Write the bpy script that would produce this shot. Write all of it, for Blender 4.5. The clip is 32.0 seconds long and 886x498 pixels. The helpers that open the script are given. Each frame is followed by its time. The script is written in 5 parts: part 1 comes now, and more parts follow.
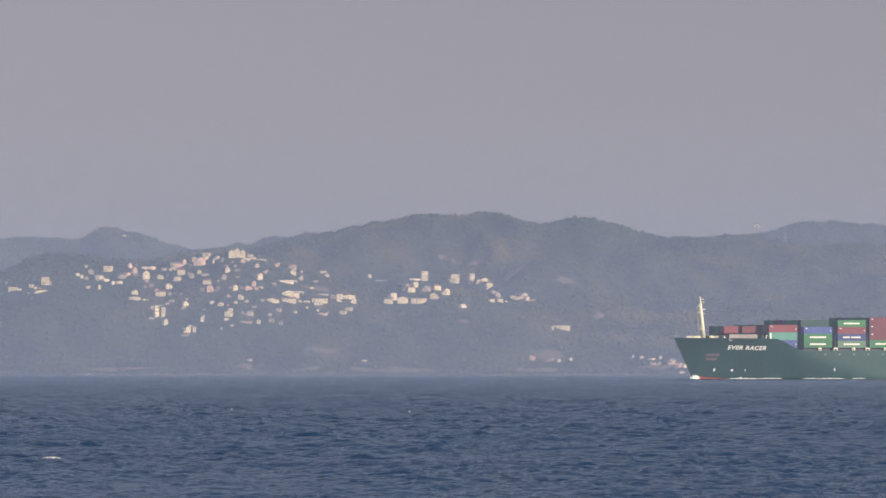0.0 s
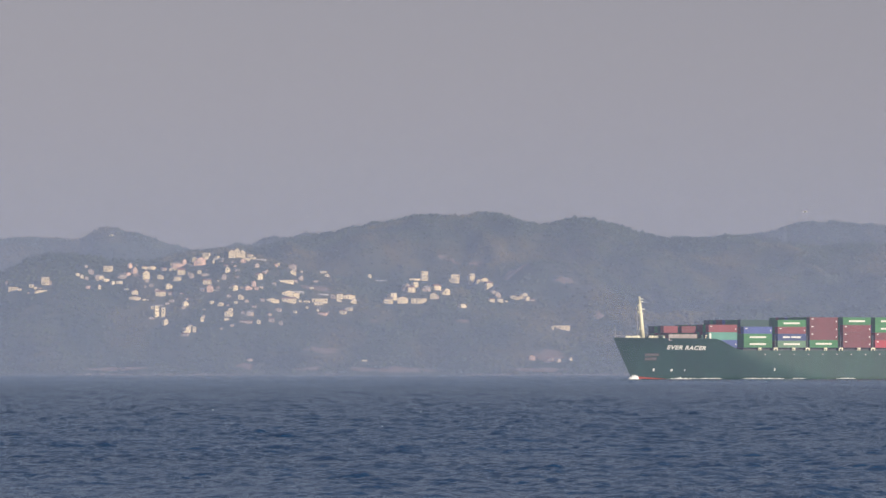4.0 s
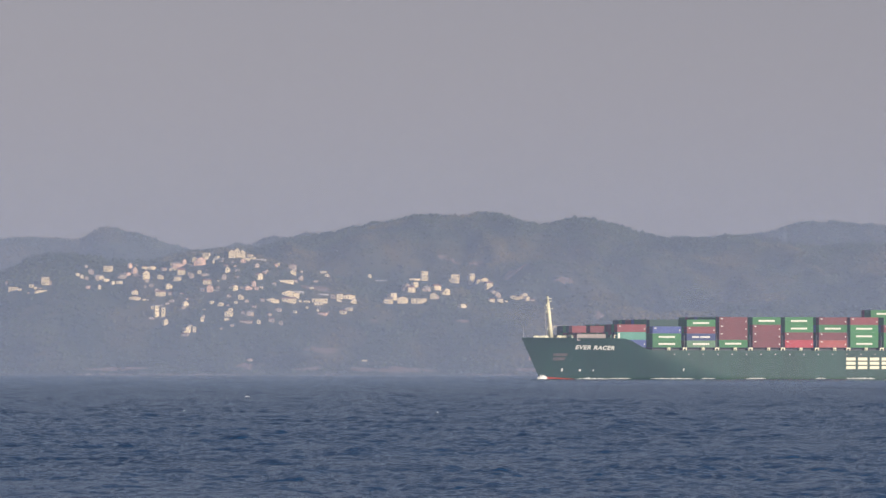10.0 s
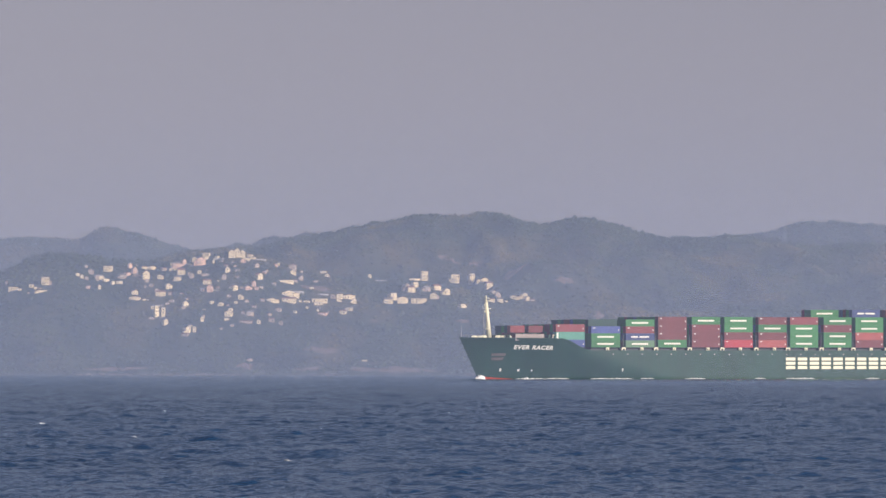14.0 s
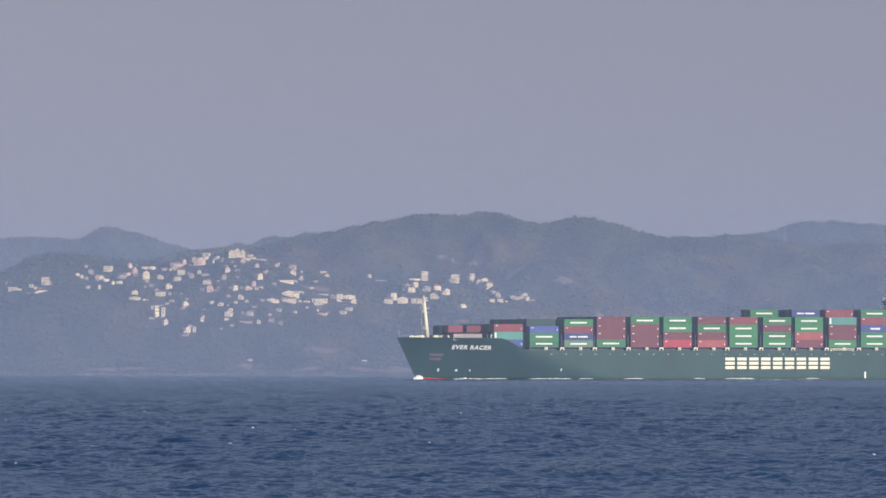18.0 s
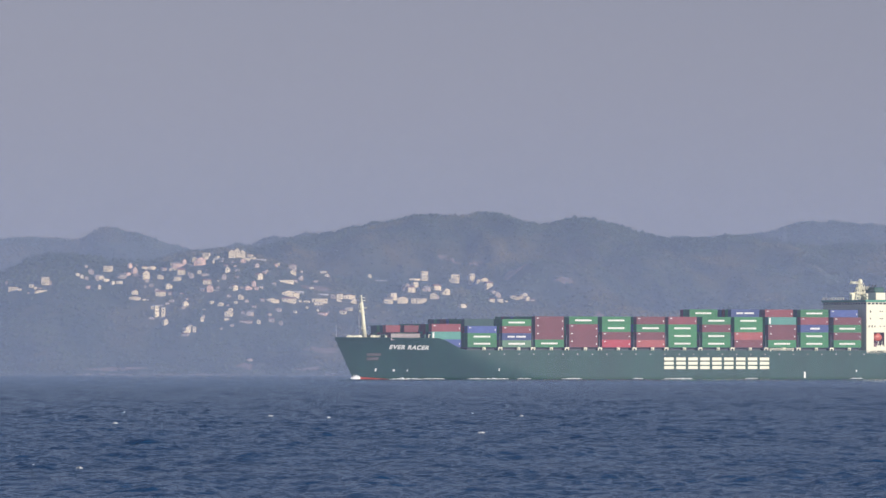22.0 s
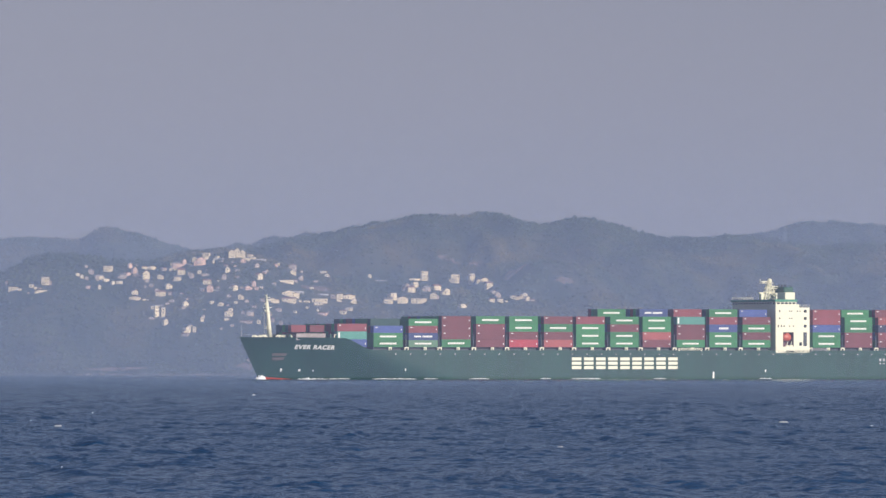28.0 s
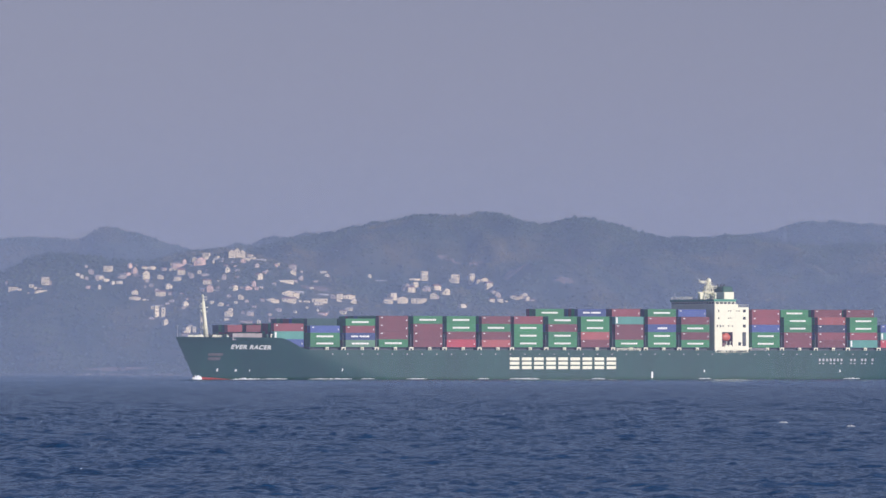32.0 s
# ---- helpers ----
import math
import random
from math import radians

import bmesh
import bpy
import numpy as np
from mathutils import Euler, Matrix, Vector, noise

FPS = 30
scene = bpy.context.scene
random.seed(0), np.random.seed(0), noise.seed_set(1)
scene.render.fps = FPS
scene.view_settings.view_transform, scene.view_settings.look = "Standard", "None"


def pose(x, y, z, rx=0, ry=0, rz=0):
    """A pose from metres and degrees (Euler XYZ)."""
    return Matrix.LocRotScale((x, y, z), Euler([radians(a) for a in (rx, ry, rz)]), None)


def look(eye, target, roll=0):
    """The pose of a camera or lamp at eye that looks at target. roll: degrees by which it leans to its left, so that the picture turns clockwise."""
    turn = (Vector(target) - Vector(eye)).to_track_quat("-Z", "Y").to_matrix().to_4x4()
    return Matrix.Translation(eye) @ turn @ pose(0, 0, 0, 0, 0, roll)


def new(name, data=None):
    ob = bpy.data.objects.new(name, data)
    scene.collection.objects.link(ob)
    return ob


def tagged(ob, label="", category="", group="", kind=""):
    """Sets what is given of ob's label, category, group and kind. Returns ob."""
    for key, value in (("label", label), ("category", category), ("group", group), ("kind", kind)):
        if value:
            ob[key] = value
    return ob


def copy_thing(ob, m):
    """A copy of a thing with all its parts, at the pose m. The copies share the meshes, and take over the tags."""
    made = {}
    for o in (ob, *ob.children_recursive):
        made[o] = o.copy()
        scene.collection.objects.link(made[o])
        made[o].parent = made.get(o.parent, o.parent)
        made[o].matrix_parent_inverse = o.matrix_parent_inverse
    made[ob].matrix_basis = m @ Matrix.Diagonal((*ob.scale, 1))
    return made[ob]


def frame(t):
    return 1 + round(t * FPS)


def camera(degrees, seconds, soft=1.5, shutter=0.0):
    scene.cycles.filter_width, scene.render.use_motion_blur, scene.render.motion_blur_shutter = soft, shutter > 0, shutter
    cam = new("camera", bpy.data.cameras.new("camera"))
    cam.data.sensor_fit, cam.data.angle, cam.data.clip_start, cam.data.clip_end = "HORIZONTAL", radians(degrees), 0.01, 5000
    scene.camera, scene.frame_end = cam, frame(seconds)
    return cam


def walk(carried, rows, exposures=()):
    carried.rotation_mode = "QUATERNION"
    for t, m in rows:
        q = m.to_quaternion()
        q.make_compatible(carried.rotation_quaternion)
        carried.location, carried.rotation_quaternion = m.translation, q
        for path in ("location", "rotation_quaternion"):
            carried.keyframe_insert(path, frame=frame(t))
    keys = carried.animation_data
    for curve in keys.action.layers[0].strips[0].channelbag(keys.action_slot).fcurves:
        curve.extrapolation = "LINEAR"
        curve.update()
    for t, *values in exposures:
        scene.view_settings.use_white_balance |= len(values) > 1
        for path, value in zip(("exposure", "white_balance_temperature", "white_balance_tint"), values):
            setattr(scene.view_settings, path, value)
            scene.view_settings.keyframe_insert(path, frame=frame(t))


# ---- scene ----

# ---- camera ----
LENS = 6.41
cam = camera(LENS, 32.0, soft=1.5)
EYE = (0.0, 0.0, 5.1)
VIEW = look(EYE, (0.0, 1000.0, 19.82))
walk(cam, [(0, VIEW), (32, VIEW)],
     exposures=[(0, 0.12, 6430, 10), (13.0, 0.12, 6430, 10), (14.0, 0.11, 6170, 14), (14.6, 0.10, 6080, 13), (16.4, 0.06, 5760, 11), (28, 0.04, 5740, 11),
                (30, 0.0, 5540, 11), (32, -0.07, 5450, 16)])

# ---- light ----
SUN_SIDE, SUN_HIGH = 48.0, 24.0          # degrees to the right of straight behind the camera, and above the horizon
world = bpy.data.worlds.new("sky")
scene.world = world
world.use_nodes = True
wn, wl = world.node_tree.nodes, world.node_tree.links
sky = wn.new("ShaderNodeTexSky")
sky.sky_type = "NISHITA"
sky.sun_disc = False
sky.sun_elevation = radians(SUN_HIGH)
sky.sun_rotation = radians(180 - SUN_SIDE)
sky.air_density, sky.dust_density, sky.ozone_density = 1.0, 0.68, 3.0
dull = wn.new("ShaderNodeHueSaturation")
dull.inputs["Saturation"].default_value = 0.25
wl.new(sky.outputs[0], dull.inputs["Color"])
cast = wn.new("ShaderNodeMix")
cast.data_type, cast.blend_type = "RGBA", "MULTIPLY"
cast.inputs[0].default_value = 1.0
place, height, tint = wn.new("ShaderNodeTexCoord"), wn.new("ShaderNodeSeparateXYZ"), wn.new("ShaderNodeValToRGB")
wl.new(place.outputs["Generated"], height.inputs[0]), wl.new(height.outputs["Z"], tint.inputs["Fac"])
tint.color_ramp.elements[0].position, tint.color_ramp.elements[1].position = 0.016, 0.05     # rosy low haze, cooler above
tint.color_ramp.elements[0].color, tint.color_ramp.elements[1].color = (1.085, 0.915, 0.875, 1), (1.0, 0.906, 0.995, 1)
wl.new(tint.outputs[0], cast.inputs[7])
wl.new(dull.outputs[0], cast.inputs[6])
clear = wn.new("ShaderNodeMapRange")               # grey haze near the horizon, clearer blue high up
clear.inputs["From Min"].default_value, clear.inputs["From Max"].default_value = 0.07, 0.45
clear.inputs["To Min"].default_value, clear.inputs["To Max"].default_value = 0.25, 0.68
wl.new(height.outputs["Z"], clear.inputs["Value"]), wl.new(clear.outputs[0], dull.inputs["Saturation"])
wl.new(cast.outputs[2], wn["Background"].inputs[0])
wn["Background"].inputs[1].default_value = 0.0557
sun = new("sun", bpy.data.lights.new("sun", "SUN"))
sun.data.energy, sun.data.angle, sun.data.color = 4.7, radians(0.6), (1.0, 0.85, 0.66)
a, e = radians(SUN_SIDE), radians(SUN_HIGH)
sun.matrix_world = look((0, 0, 0), (-math.sin(a) * math.cos(e), math.cos(a) * math.cos(e), -math.sin(e)))


# ---- materials ----
def nodes_of(name):
    m = bpy.data.materials.new(name)
    m.use_nodes = True
    return m, m.node_tree.nodes, m.node_tree.links


def paint(name, base, rough=0.55, metal=0.0, vary=0.18, size=1.0, bump=0.15, streak=0.0, rand=0.0):
    """A surface whose tone varies at two scales, with a fine relief; streak pulls the stains downwards."""
    m, n, l = nodes_of(name)
    b = n["Principled BSDF"]
    b.inputs["Roughness"].default_value, b.inputs["Metallic"].default_value = rough, metal
    co = n.new("ShaderNodeTexCoord")
    mp = n.new("ShaderNodeMapping")
    mp.inputs["Scale"].default_value = (1, 1, 1 - 0.85 * streak)
    l.new(co.outputs["Object"], mp.inputs["Vector"])
    big, fine = n.new("ShaderNodeTexNoise"), n.new("ShaderNodeTexNoise")
    big.inputs["Scale"].default_value, fine.inputs["Scale"].default_value = 0.35 / size, 3.2 / size
    big.inputs["Detail"].default_value = fine.inputs["Detail"].default_value = 5
    l.new(mp.outputs[0], big.inputs["Vector"]), l.new(mp.outputs[0], fine.inputs["Vector"])
    add = n.new("ShaderNodeMath")
    l.new(big.outputs["Fac"], add.inputs[0]), l.new(fine.outputs["Fac"], add.inputs[1])
    ramp = n.new("ShaderNodeMapRange")
    ramp.inputs["From Min"].default_value, ramp.inputs["From Max"].default_value = 0.7, 1.3
    ramp.inputs["To Min"].default_value, ramp.inputs["To Max"].default_value = 1 - vary, 1 + vary
    l.new(add.outputs[0], ramp.inputs["Value"])
    out = ramp.outputs[0]
    if rand:
        info, rr, mul = n.new("ShaderNodeObjectInfo"), n.new("ShaderNodeMapRange"), n.new("ShaderNodeMath")
        rr.inputs["To Min"].default_value, rr.inputs["To Max"].default_value = 1 - rand, 1 + rand
        l.new(info.outputs["Random"], rr.inputs["Value"])
        mul.operation = "MULTIPLY"
        l.new(out, mul.inputs[0]), l.new(rr.outputs[0], mul.inputs[1])
        out = mul.outputs[0]
    sc = n.new("ShaderNodeVectorMath")
    sc.operation = "SCALE"
    sc.inputs[0].default_value = base
    l.new(out, sc.inputs["Scale"])
    l.new(sc.outputs[0], b.inputs["Base Color"])
    if bump:
        bp = n.new("ShaderNodeBump")
        bp.inputs["Strength"].default_value, bp.inputs["Distance"].default_value = bump, 0.05 * size
        l.new(fine.outputs["Fac"], bp.inputs["Height"])
        l.new(bp.outputs[0], b.inputs["Normal"])
    return m


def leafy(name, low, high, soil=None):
    """Foliage or ground whose tone differs from clump to clump, in dry brown drifts and in darker patches painted in
    for shaded folds.
    """
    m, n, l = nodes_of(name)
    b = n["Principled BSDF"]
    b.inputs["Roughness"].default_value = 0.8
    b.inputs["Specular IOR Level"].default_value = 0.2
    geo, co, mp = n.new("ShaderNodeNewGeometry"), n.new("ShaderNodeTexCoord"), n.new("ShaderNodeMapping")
    mp.inputs["Scale"].default_value = (1.0, 0.3, 1.0)          # patches stretch down the slopes like spurs
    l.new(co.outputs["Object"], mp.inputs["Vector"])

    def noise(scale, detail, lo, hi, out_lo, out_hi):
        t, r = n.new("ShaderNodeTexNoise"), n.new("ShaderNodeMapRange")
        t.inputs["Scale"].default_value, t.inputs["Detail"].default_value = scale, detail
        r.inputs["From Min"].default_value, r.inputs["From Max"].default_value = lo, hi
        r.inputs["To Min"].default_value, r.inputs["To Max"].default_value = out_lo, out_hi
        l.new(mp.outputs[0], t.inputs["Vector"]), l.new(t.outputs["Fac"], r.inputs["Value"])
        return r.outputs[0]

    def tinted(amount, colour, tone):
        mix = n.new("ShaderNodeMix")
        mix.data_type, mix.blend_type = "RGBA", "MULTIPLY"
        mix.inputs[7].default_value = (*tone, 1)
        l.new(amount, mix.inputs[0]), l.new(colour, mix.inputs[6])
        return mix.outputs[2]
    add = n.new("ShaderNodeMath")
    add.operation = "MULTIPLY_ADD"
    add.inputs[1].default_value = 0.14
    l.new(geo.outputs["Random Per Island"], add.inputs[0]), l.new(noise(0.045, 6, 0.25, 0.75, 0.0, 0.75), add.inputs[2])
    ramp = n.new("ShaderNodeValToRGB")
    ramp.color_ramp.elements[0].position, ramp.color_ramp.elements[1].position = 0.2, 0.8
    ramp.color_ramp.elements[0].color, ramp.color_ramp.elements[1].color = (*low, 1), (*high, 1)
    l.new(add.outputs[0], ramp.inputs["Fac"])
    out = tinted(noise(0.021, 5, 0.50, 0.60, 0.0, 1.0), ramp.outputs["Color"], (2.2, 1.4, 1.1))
    # darker patches put the shade of gullies into the colour
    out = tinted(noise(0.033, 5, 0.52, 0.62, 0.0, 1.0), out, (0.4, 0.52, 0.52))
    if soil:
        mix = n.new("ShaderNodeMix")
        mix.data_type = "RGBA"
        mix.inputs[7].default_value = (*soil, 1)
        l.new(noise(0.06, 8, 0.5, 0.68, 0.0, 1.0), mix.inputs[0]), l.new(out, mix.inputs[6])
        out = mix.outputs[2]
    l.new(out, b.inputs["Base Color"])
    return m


def glass_dark(name):
    m = paint(name, (0.02, 0.025, 0.03), rough=0.12, vary=0.3, bump=0.0)
    return m


def water(name, fine, strength):
    """Sea water: dark body, glossy skin, small ripples on two scales."""
    m, n, l = nodes_of(name)
    n.remove(n["Principled BSDF"])
    body, skin, rim, both = n.new("ShaderNodeBsdfDiffuse"), n.new("ShaderNodeBsdfGlossy"), n.new("ShaderNodeFresnel"), n.new("ShaderNodeMixShader")
    skin.inputs["Roughness"].default_value = 0.16
    skin.inputs["Color"].default_value = (0.86, 0.95, 1.0, 1)
    rim.inputs["IOR"].default_value = 2.05
    l.new(rim.outputs[0], both.inputs[0]), l.new(body.outputs[0], both.inputs[1]), l.new(skin.outputs[0], both.inputs[2])
    l.new(both.outputs[0], n["Material Output"].inputs["Surface"])
    co, mp = n.new("ShaderNodeTexCoord"), n.new("ShaderNodeMapping")
    mp.inputs["Scale"].default_value = (0.6, 1.0, 1.0)
    l.new(co.outputs["Object"], mp.inputs["Vector"])
    big, small, gust = n.new("ShaderNodeTexNoise"), n.new("ShaderNodeTexNoise"), n.new("ShaderNodeTexNoise")
    for t, s in ((big, 0.5 * fine), (small, 3.2 * fine), (gust, 0.02)):
        t.inputs["Scale"].default_value, t.inputs["Detail"].default_value = s, 4
        l.new(mp.outputs[0], t.inputs["Vector"])
    mixh = n.new("ShaderNodeMath")
    mixh.operation = "MULTIPLY_ADD"
    mixh.inputs[1].default_value = 0.5
    l.new(small.outputs["Fac"], mixh.inputs[0]), l.new(big.outputs["Fac"], mixh.inputs[2])
    bp = n.new("ShaderNodeBump")
    bp.inputs["Strength"].default_value, bp.inputs["Distance"].default_value = strength, 0.6
    l.new(mixh.outputs[0], bp.inputs["Height"])
    for node in (body, skin, rim):
        l.new(bp.outputs[0], node.inputs["Normal"])
    ramp = n.new("ShaderNodeValToRGB")
    ramp.color_ramp.elements[0].color, ramp.color_ramp.elements[1].color = (0.010, 0.043, 0.112, 1), (0.015, 0.056, 0.142, 1)
    ramp.color_ramp.elements[0].position, ramp.color_ramp.elements[1].position = 0.35, 0.65
    l.new(gust.outputs["Fac"], ramp.inputs["Fac"])
    l.new(ramp.outputs["Color"], body.inputs["Color"])
    return m


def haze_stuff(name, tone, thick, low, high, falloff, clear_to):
    """Added sheet that stands in for haze: mostly clear, a pale tint scattering daylight, thicker towards the water."""
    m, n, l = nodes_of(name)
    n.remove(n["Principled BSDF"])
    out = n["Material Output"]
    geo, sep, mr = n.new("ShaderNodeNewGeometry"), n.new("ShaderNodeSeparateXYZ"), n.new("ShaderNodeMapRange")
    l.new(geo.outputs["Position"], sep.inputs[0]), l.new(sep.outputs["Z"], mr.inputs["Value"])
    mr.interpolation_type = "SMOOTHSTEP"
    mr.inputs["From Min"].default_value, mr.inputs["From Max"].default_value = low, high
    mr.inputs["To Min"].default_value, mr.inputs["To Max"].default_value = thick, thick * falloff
    lift, amount = n.new("ShaderNodeMapRange"), n.new("ShaderNodeMath")      # faded out close over the water, so the far sea stays dark
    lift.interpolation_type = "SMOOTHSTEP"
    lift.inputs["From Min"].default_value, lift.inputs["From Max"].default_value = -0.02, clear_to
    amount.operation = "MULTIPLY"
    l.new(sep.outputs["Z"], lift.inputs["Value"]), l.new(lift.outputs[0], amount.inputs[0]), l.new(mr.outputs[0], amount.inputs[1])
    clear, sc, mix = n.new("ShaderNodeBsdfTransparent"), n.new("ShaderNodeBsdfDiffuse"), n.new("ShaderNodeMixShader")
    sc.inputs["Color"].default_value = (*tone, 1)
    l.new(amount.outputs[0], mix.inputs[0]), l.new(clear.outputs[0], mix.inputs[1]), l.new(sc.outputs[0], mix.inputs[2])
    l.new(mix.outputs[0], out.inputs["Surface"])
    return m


M_SEA = water("sea_water", 1.0, 0.5)
M_FAR_SEA = water("far_sea_water", 0.35, 0.9)
M_FOAM = paint("foam", (0.82, 0.84, 0.86), rough=0.9, vary=0.12, size=0.4, bump=0.5)
M_SPRAY = paint("thin_foam", (0.52, 0.55, 0.58), rough=0.9, vary=0.35, size=0.3, bump=0.5)
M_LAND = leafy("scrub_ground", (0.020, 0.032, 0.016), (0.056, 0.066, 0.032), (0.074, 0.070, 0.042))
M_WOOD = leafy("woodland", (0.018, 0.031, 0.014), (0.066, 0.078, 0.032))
M_ROCK = paint("shore_rock", (0.10, 0.086, 0.075), rough=0.9, vary=0.35, size=4, bump=0.4)
M_SOIL = paint("bare_soil", (0.165, 0.112, 0.082), rough=0.95, vary=0.3, size=3, bump=0.3)
M_HULL = paint("green_hull_paint", (0.0085, 0.047, 0.034), rough=0.5, vary=0.22, size=5, bump=0.05, streak=0.9)
M_HULL.node_tree.nodes["Principled BSDF"].inputs["Specular IOR Level"].default_value = 0.32
M_BOOT = paint("red_boot_paint", (0.38, 0.06, 0.04), rough=0.6, vary=0.25, size=2, bump=0.05)
M_DECK = paint("green_deck_paint", (0.03, 0.09, 0.06), rough=0.7, vary=0.3, size=2)
M_BRIDGE = paint("bridge_green_paint", (0.06, 0.25, 0.15), rough=0.5, vary=0.15, size=1)
M_WHITE = paint("white_ship_paint", (0.83, 0.80, 0.60), rough=0.5, vary=0.06, size=3, bump=0.04, streak=0.8)
M_LETTER = paint("white_letter_paint", (0.85, 0.83, 0.76), rough=0.5, vary=0.05, size=2, bump=0.0)
# dark steel, also used as painted shade in gaps and openings
M_SHADE = paint("dark_steel_and_shade", (0.05, 0.055, 0.06), rough=0.6, vary=0.3, size=1)
M_GREY = paint("grey_steel", (0.35, 0.34, 0.33), rough=0.6, vary=0.25, size=1)
M_SCREEN = paint("screen_paint", (0.40, 0.35, 0.33), rough=0.7, vary=0.2, size=1)
M_RUST = paint("rusty_steel", (0.13, 0.105, 0.095), rough=0.8, vary=0.3, size=1)
M_ORANGE = paint("orange_boat_paint", (0.50, 0.10, 0.05), rough=0.4, vary=0.12, size=1)
# red lining with the shade of the recess put into its colour
M_LINING = paint("shaded_recess_paint", (0.17, 0.09, 0.10), rough=0.7, vary=0.2, size=1)
M_FUNNEL = paint("funnel_green", (0.01, 0.07, 0.04), rough=0.5, vary=0.2, size=2)
M_PANE = glass_dark("dark_pane")
BOX_PAINT = {
    "green": (0.026, 0.165, 0.046), "dark green": (0.010, 0.052, 0.046), "maroon": (0.135, 0.026, 0.032),
    "red": (0.19, 0.034, 0.042), "scarlet": (0.40, 0.035, 0.05), "orange": (0.29, 0.062, 0.055),
    "blue": (0.045, 0.07, 0.24), "lettered blue": (0.03, 0.05, 0.17), "deep blue": (0.035, 0.055, 0.19), "teal": (0.075, 0.235, 0.19), "pale green": (0.10, 0.20, 0.115), "navy": (0.02, 0.025, 0.06)}
M_BOX = {k: paint("container_" + k.replace(" ", "_"), c, rough=0.55, vary=0.16, size=1.2, bump=0.05, streak=0.6, rand=0.16)
         for k, c in BOX_PAINT.items()}


# ---- mesh helpers ----
def mesh_of(bm, name, material, smooth=False):
    me = bpy.data.meshes.new(name)
    bm.to_mesh(me)
    bm.free()
    me.materials.append(material)
    if smooth:
        me.polygons.foreach_set("use_smooth", [True] * len(me.polygons))
    return me


def part(name, bm, material, parent, label="", smooth=False):
    ob = new(name, mesh_of(bm, name, material, smooth))
    ob.parent = parent
    return tagged(ob, label)


def sheet(name, verts, faces, material, smooth=True):
    """A mesh from arrays of vertices and quads or triangles."""
    me = bpy.data.meshes.new(name)
    verts, faces = np.asarray(verts, dtype=np.float32), np.asarray(faces, dtype=np.int32)
    k = faces.shape[1]
    me.vertices.add(len(verts))
    me.vertices.foreach_set("co", verts.ravel())
    me.loops.add(faces.size)
    me.loops.foreach_set("vertex_index", faces.ravel())
    me.polygons.add(len(faces))
    me.polygons.foreach_set("loop_start", np.arange(0, faces.size, k, dtype=np.int32))
    me.polygons.foreach_set("use_smooth", np.full(len(faces), smooth))
    me.update(calc_edges=True)
    me.materials.append(material)
    return me


def grid_faces(rows, cols):
    i = np.arange(rows - 1)[:, None] * cols + np.arange(cols - 1)[None, :]
    i = i.ravel()
    return np.stack([i, i + 1, i + cols + 1, i + cols], 1)


def box(bm, x0, x1, y0, y1, z0, z1, bevel=0.0):
    made = bmesh.ops.create_cube(bm, size=1.0)["verts"]
    for v in made:
        v.co = Vector((x0 + (v.co.x + 0.5) * (x1 - x0), y0 + (v.co.y + 0.5) * (y1 - y0), z0 + (v.co.z + 0.5) * (z1 - z0)))
    if bevel:
        edges = list({ed for v in made for ed in v.link_edges})
        bmesh.ops.bevel(bm, geom=edges, offset=bevel, segments=1, affect="EDGES")
    return bm


def rod(bm, p, q, r0, r1=None, n=8):
    p, q = Vector(p), Vector(q)
    m = Matrix.Translation((p + q) / 2) @ (q - p).to_track_quat("Z", "Y").to_matrix().to_4x4()
    bmesh.ops.create_cone(bm, cap_ends=True, segments=n, radius1=r0, radius2=r0 if r1 is None else r1, depth=(q - p).length, matrix=m)
    return bm


def fresh():
    return bmesh.new()


def soft(t):
    t = np.clip(t, 0, 1)
    return t * t * (3 - 2 * t)


def grain(x, y, seed=0):
    """Smooth value noise, 0 to 1, on arrays."""
    xi, yi = np.floor(x).astype(np.int64), np.floor(y).astype(np.int64)
    fx, fy = soft(x - xi), soft(y - yi)

    def h(i, j):
        n = (i * 374761393 + j * 668265263 + seed * 974711) & 0x7FFFFFFF
        n = ((n ^ (n >> 13)) * 1274126177) & 0x7FFFFFFF
        return ((n ^ (n >> 16)) & 0xFFFF) / 65535.0
    return (h(xi, yi) * (1 - fx) + h(xi + 1, yi) * fx) * (1 - fy) + (h(xi, yi + 1) * (1 - fx) + h(xi + 1, yi + 1) * fx) * fy


def rough_noise(x, y, seed=0, octaves=4):
    return sum(grain(x * 2 ** k, y * 2 ** k, seed + k) / 2 ** k for k in range(octaves)) / (2 - 2 ** (1 - octaves))


# ---- far shore: the lie of the land ----
CREST_MAIN = [(-212.8, 54.5), (-186, 64.5), (-155.8, 72.6), (-128.9, 75.3), (-112.1, 75.6), (-92, 80.3), (-61.8, 85.7), (-53.4, 88.4),
             (-48.3, 88.1), (-45, 90.1), (-34.9, 90.7), (-16.5, 94.8), (-8.1, 95.4), (12.1, 94.4), (20.8, 96.4), (28.9, 96.4), (38.9, 94.4),
             (49, 90.4), (54.1, 90.1), (58.1, 89.1), (69.2, 91.1), (76.6, 93.4), (90, 92.4), (109.5, 87.7), (116.2, 85), (133, 81.3),
             (141.3, 82), (156.5, 81.3), (168.2, 83.3), (176.6, 82.7), (203.5, 78.6), (223.6, 76.3), (235.3, 78), (250.5, 78.6), (274, 76.6),
             (341.1, 64.5)]
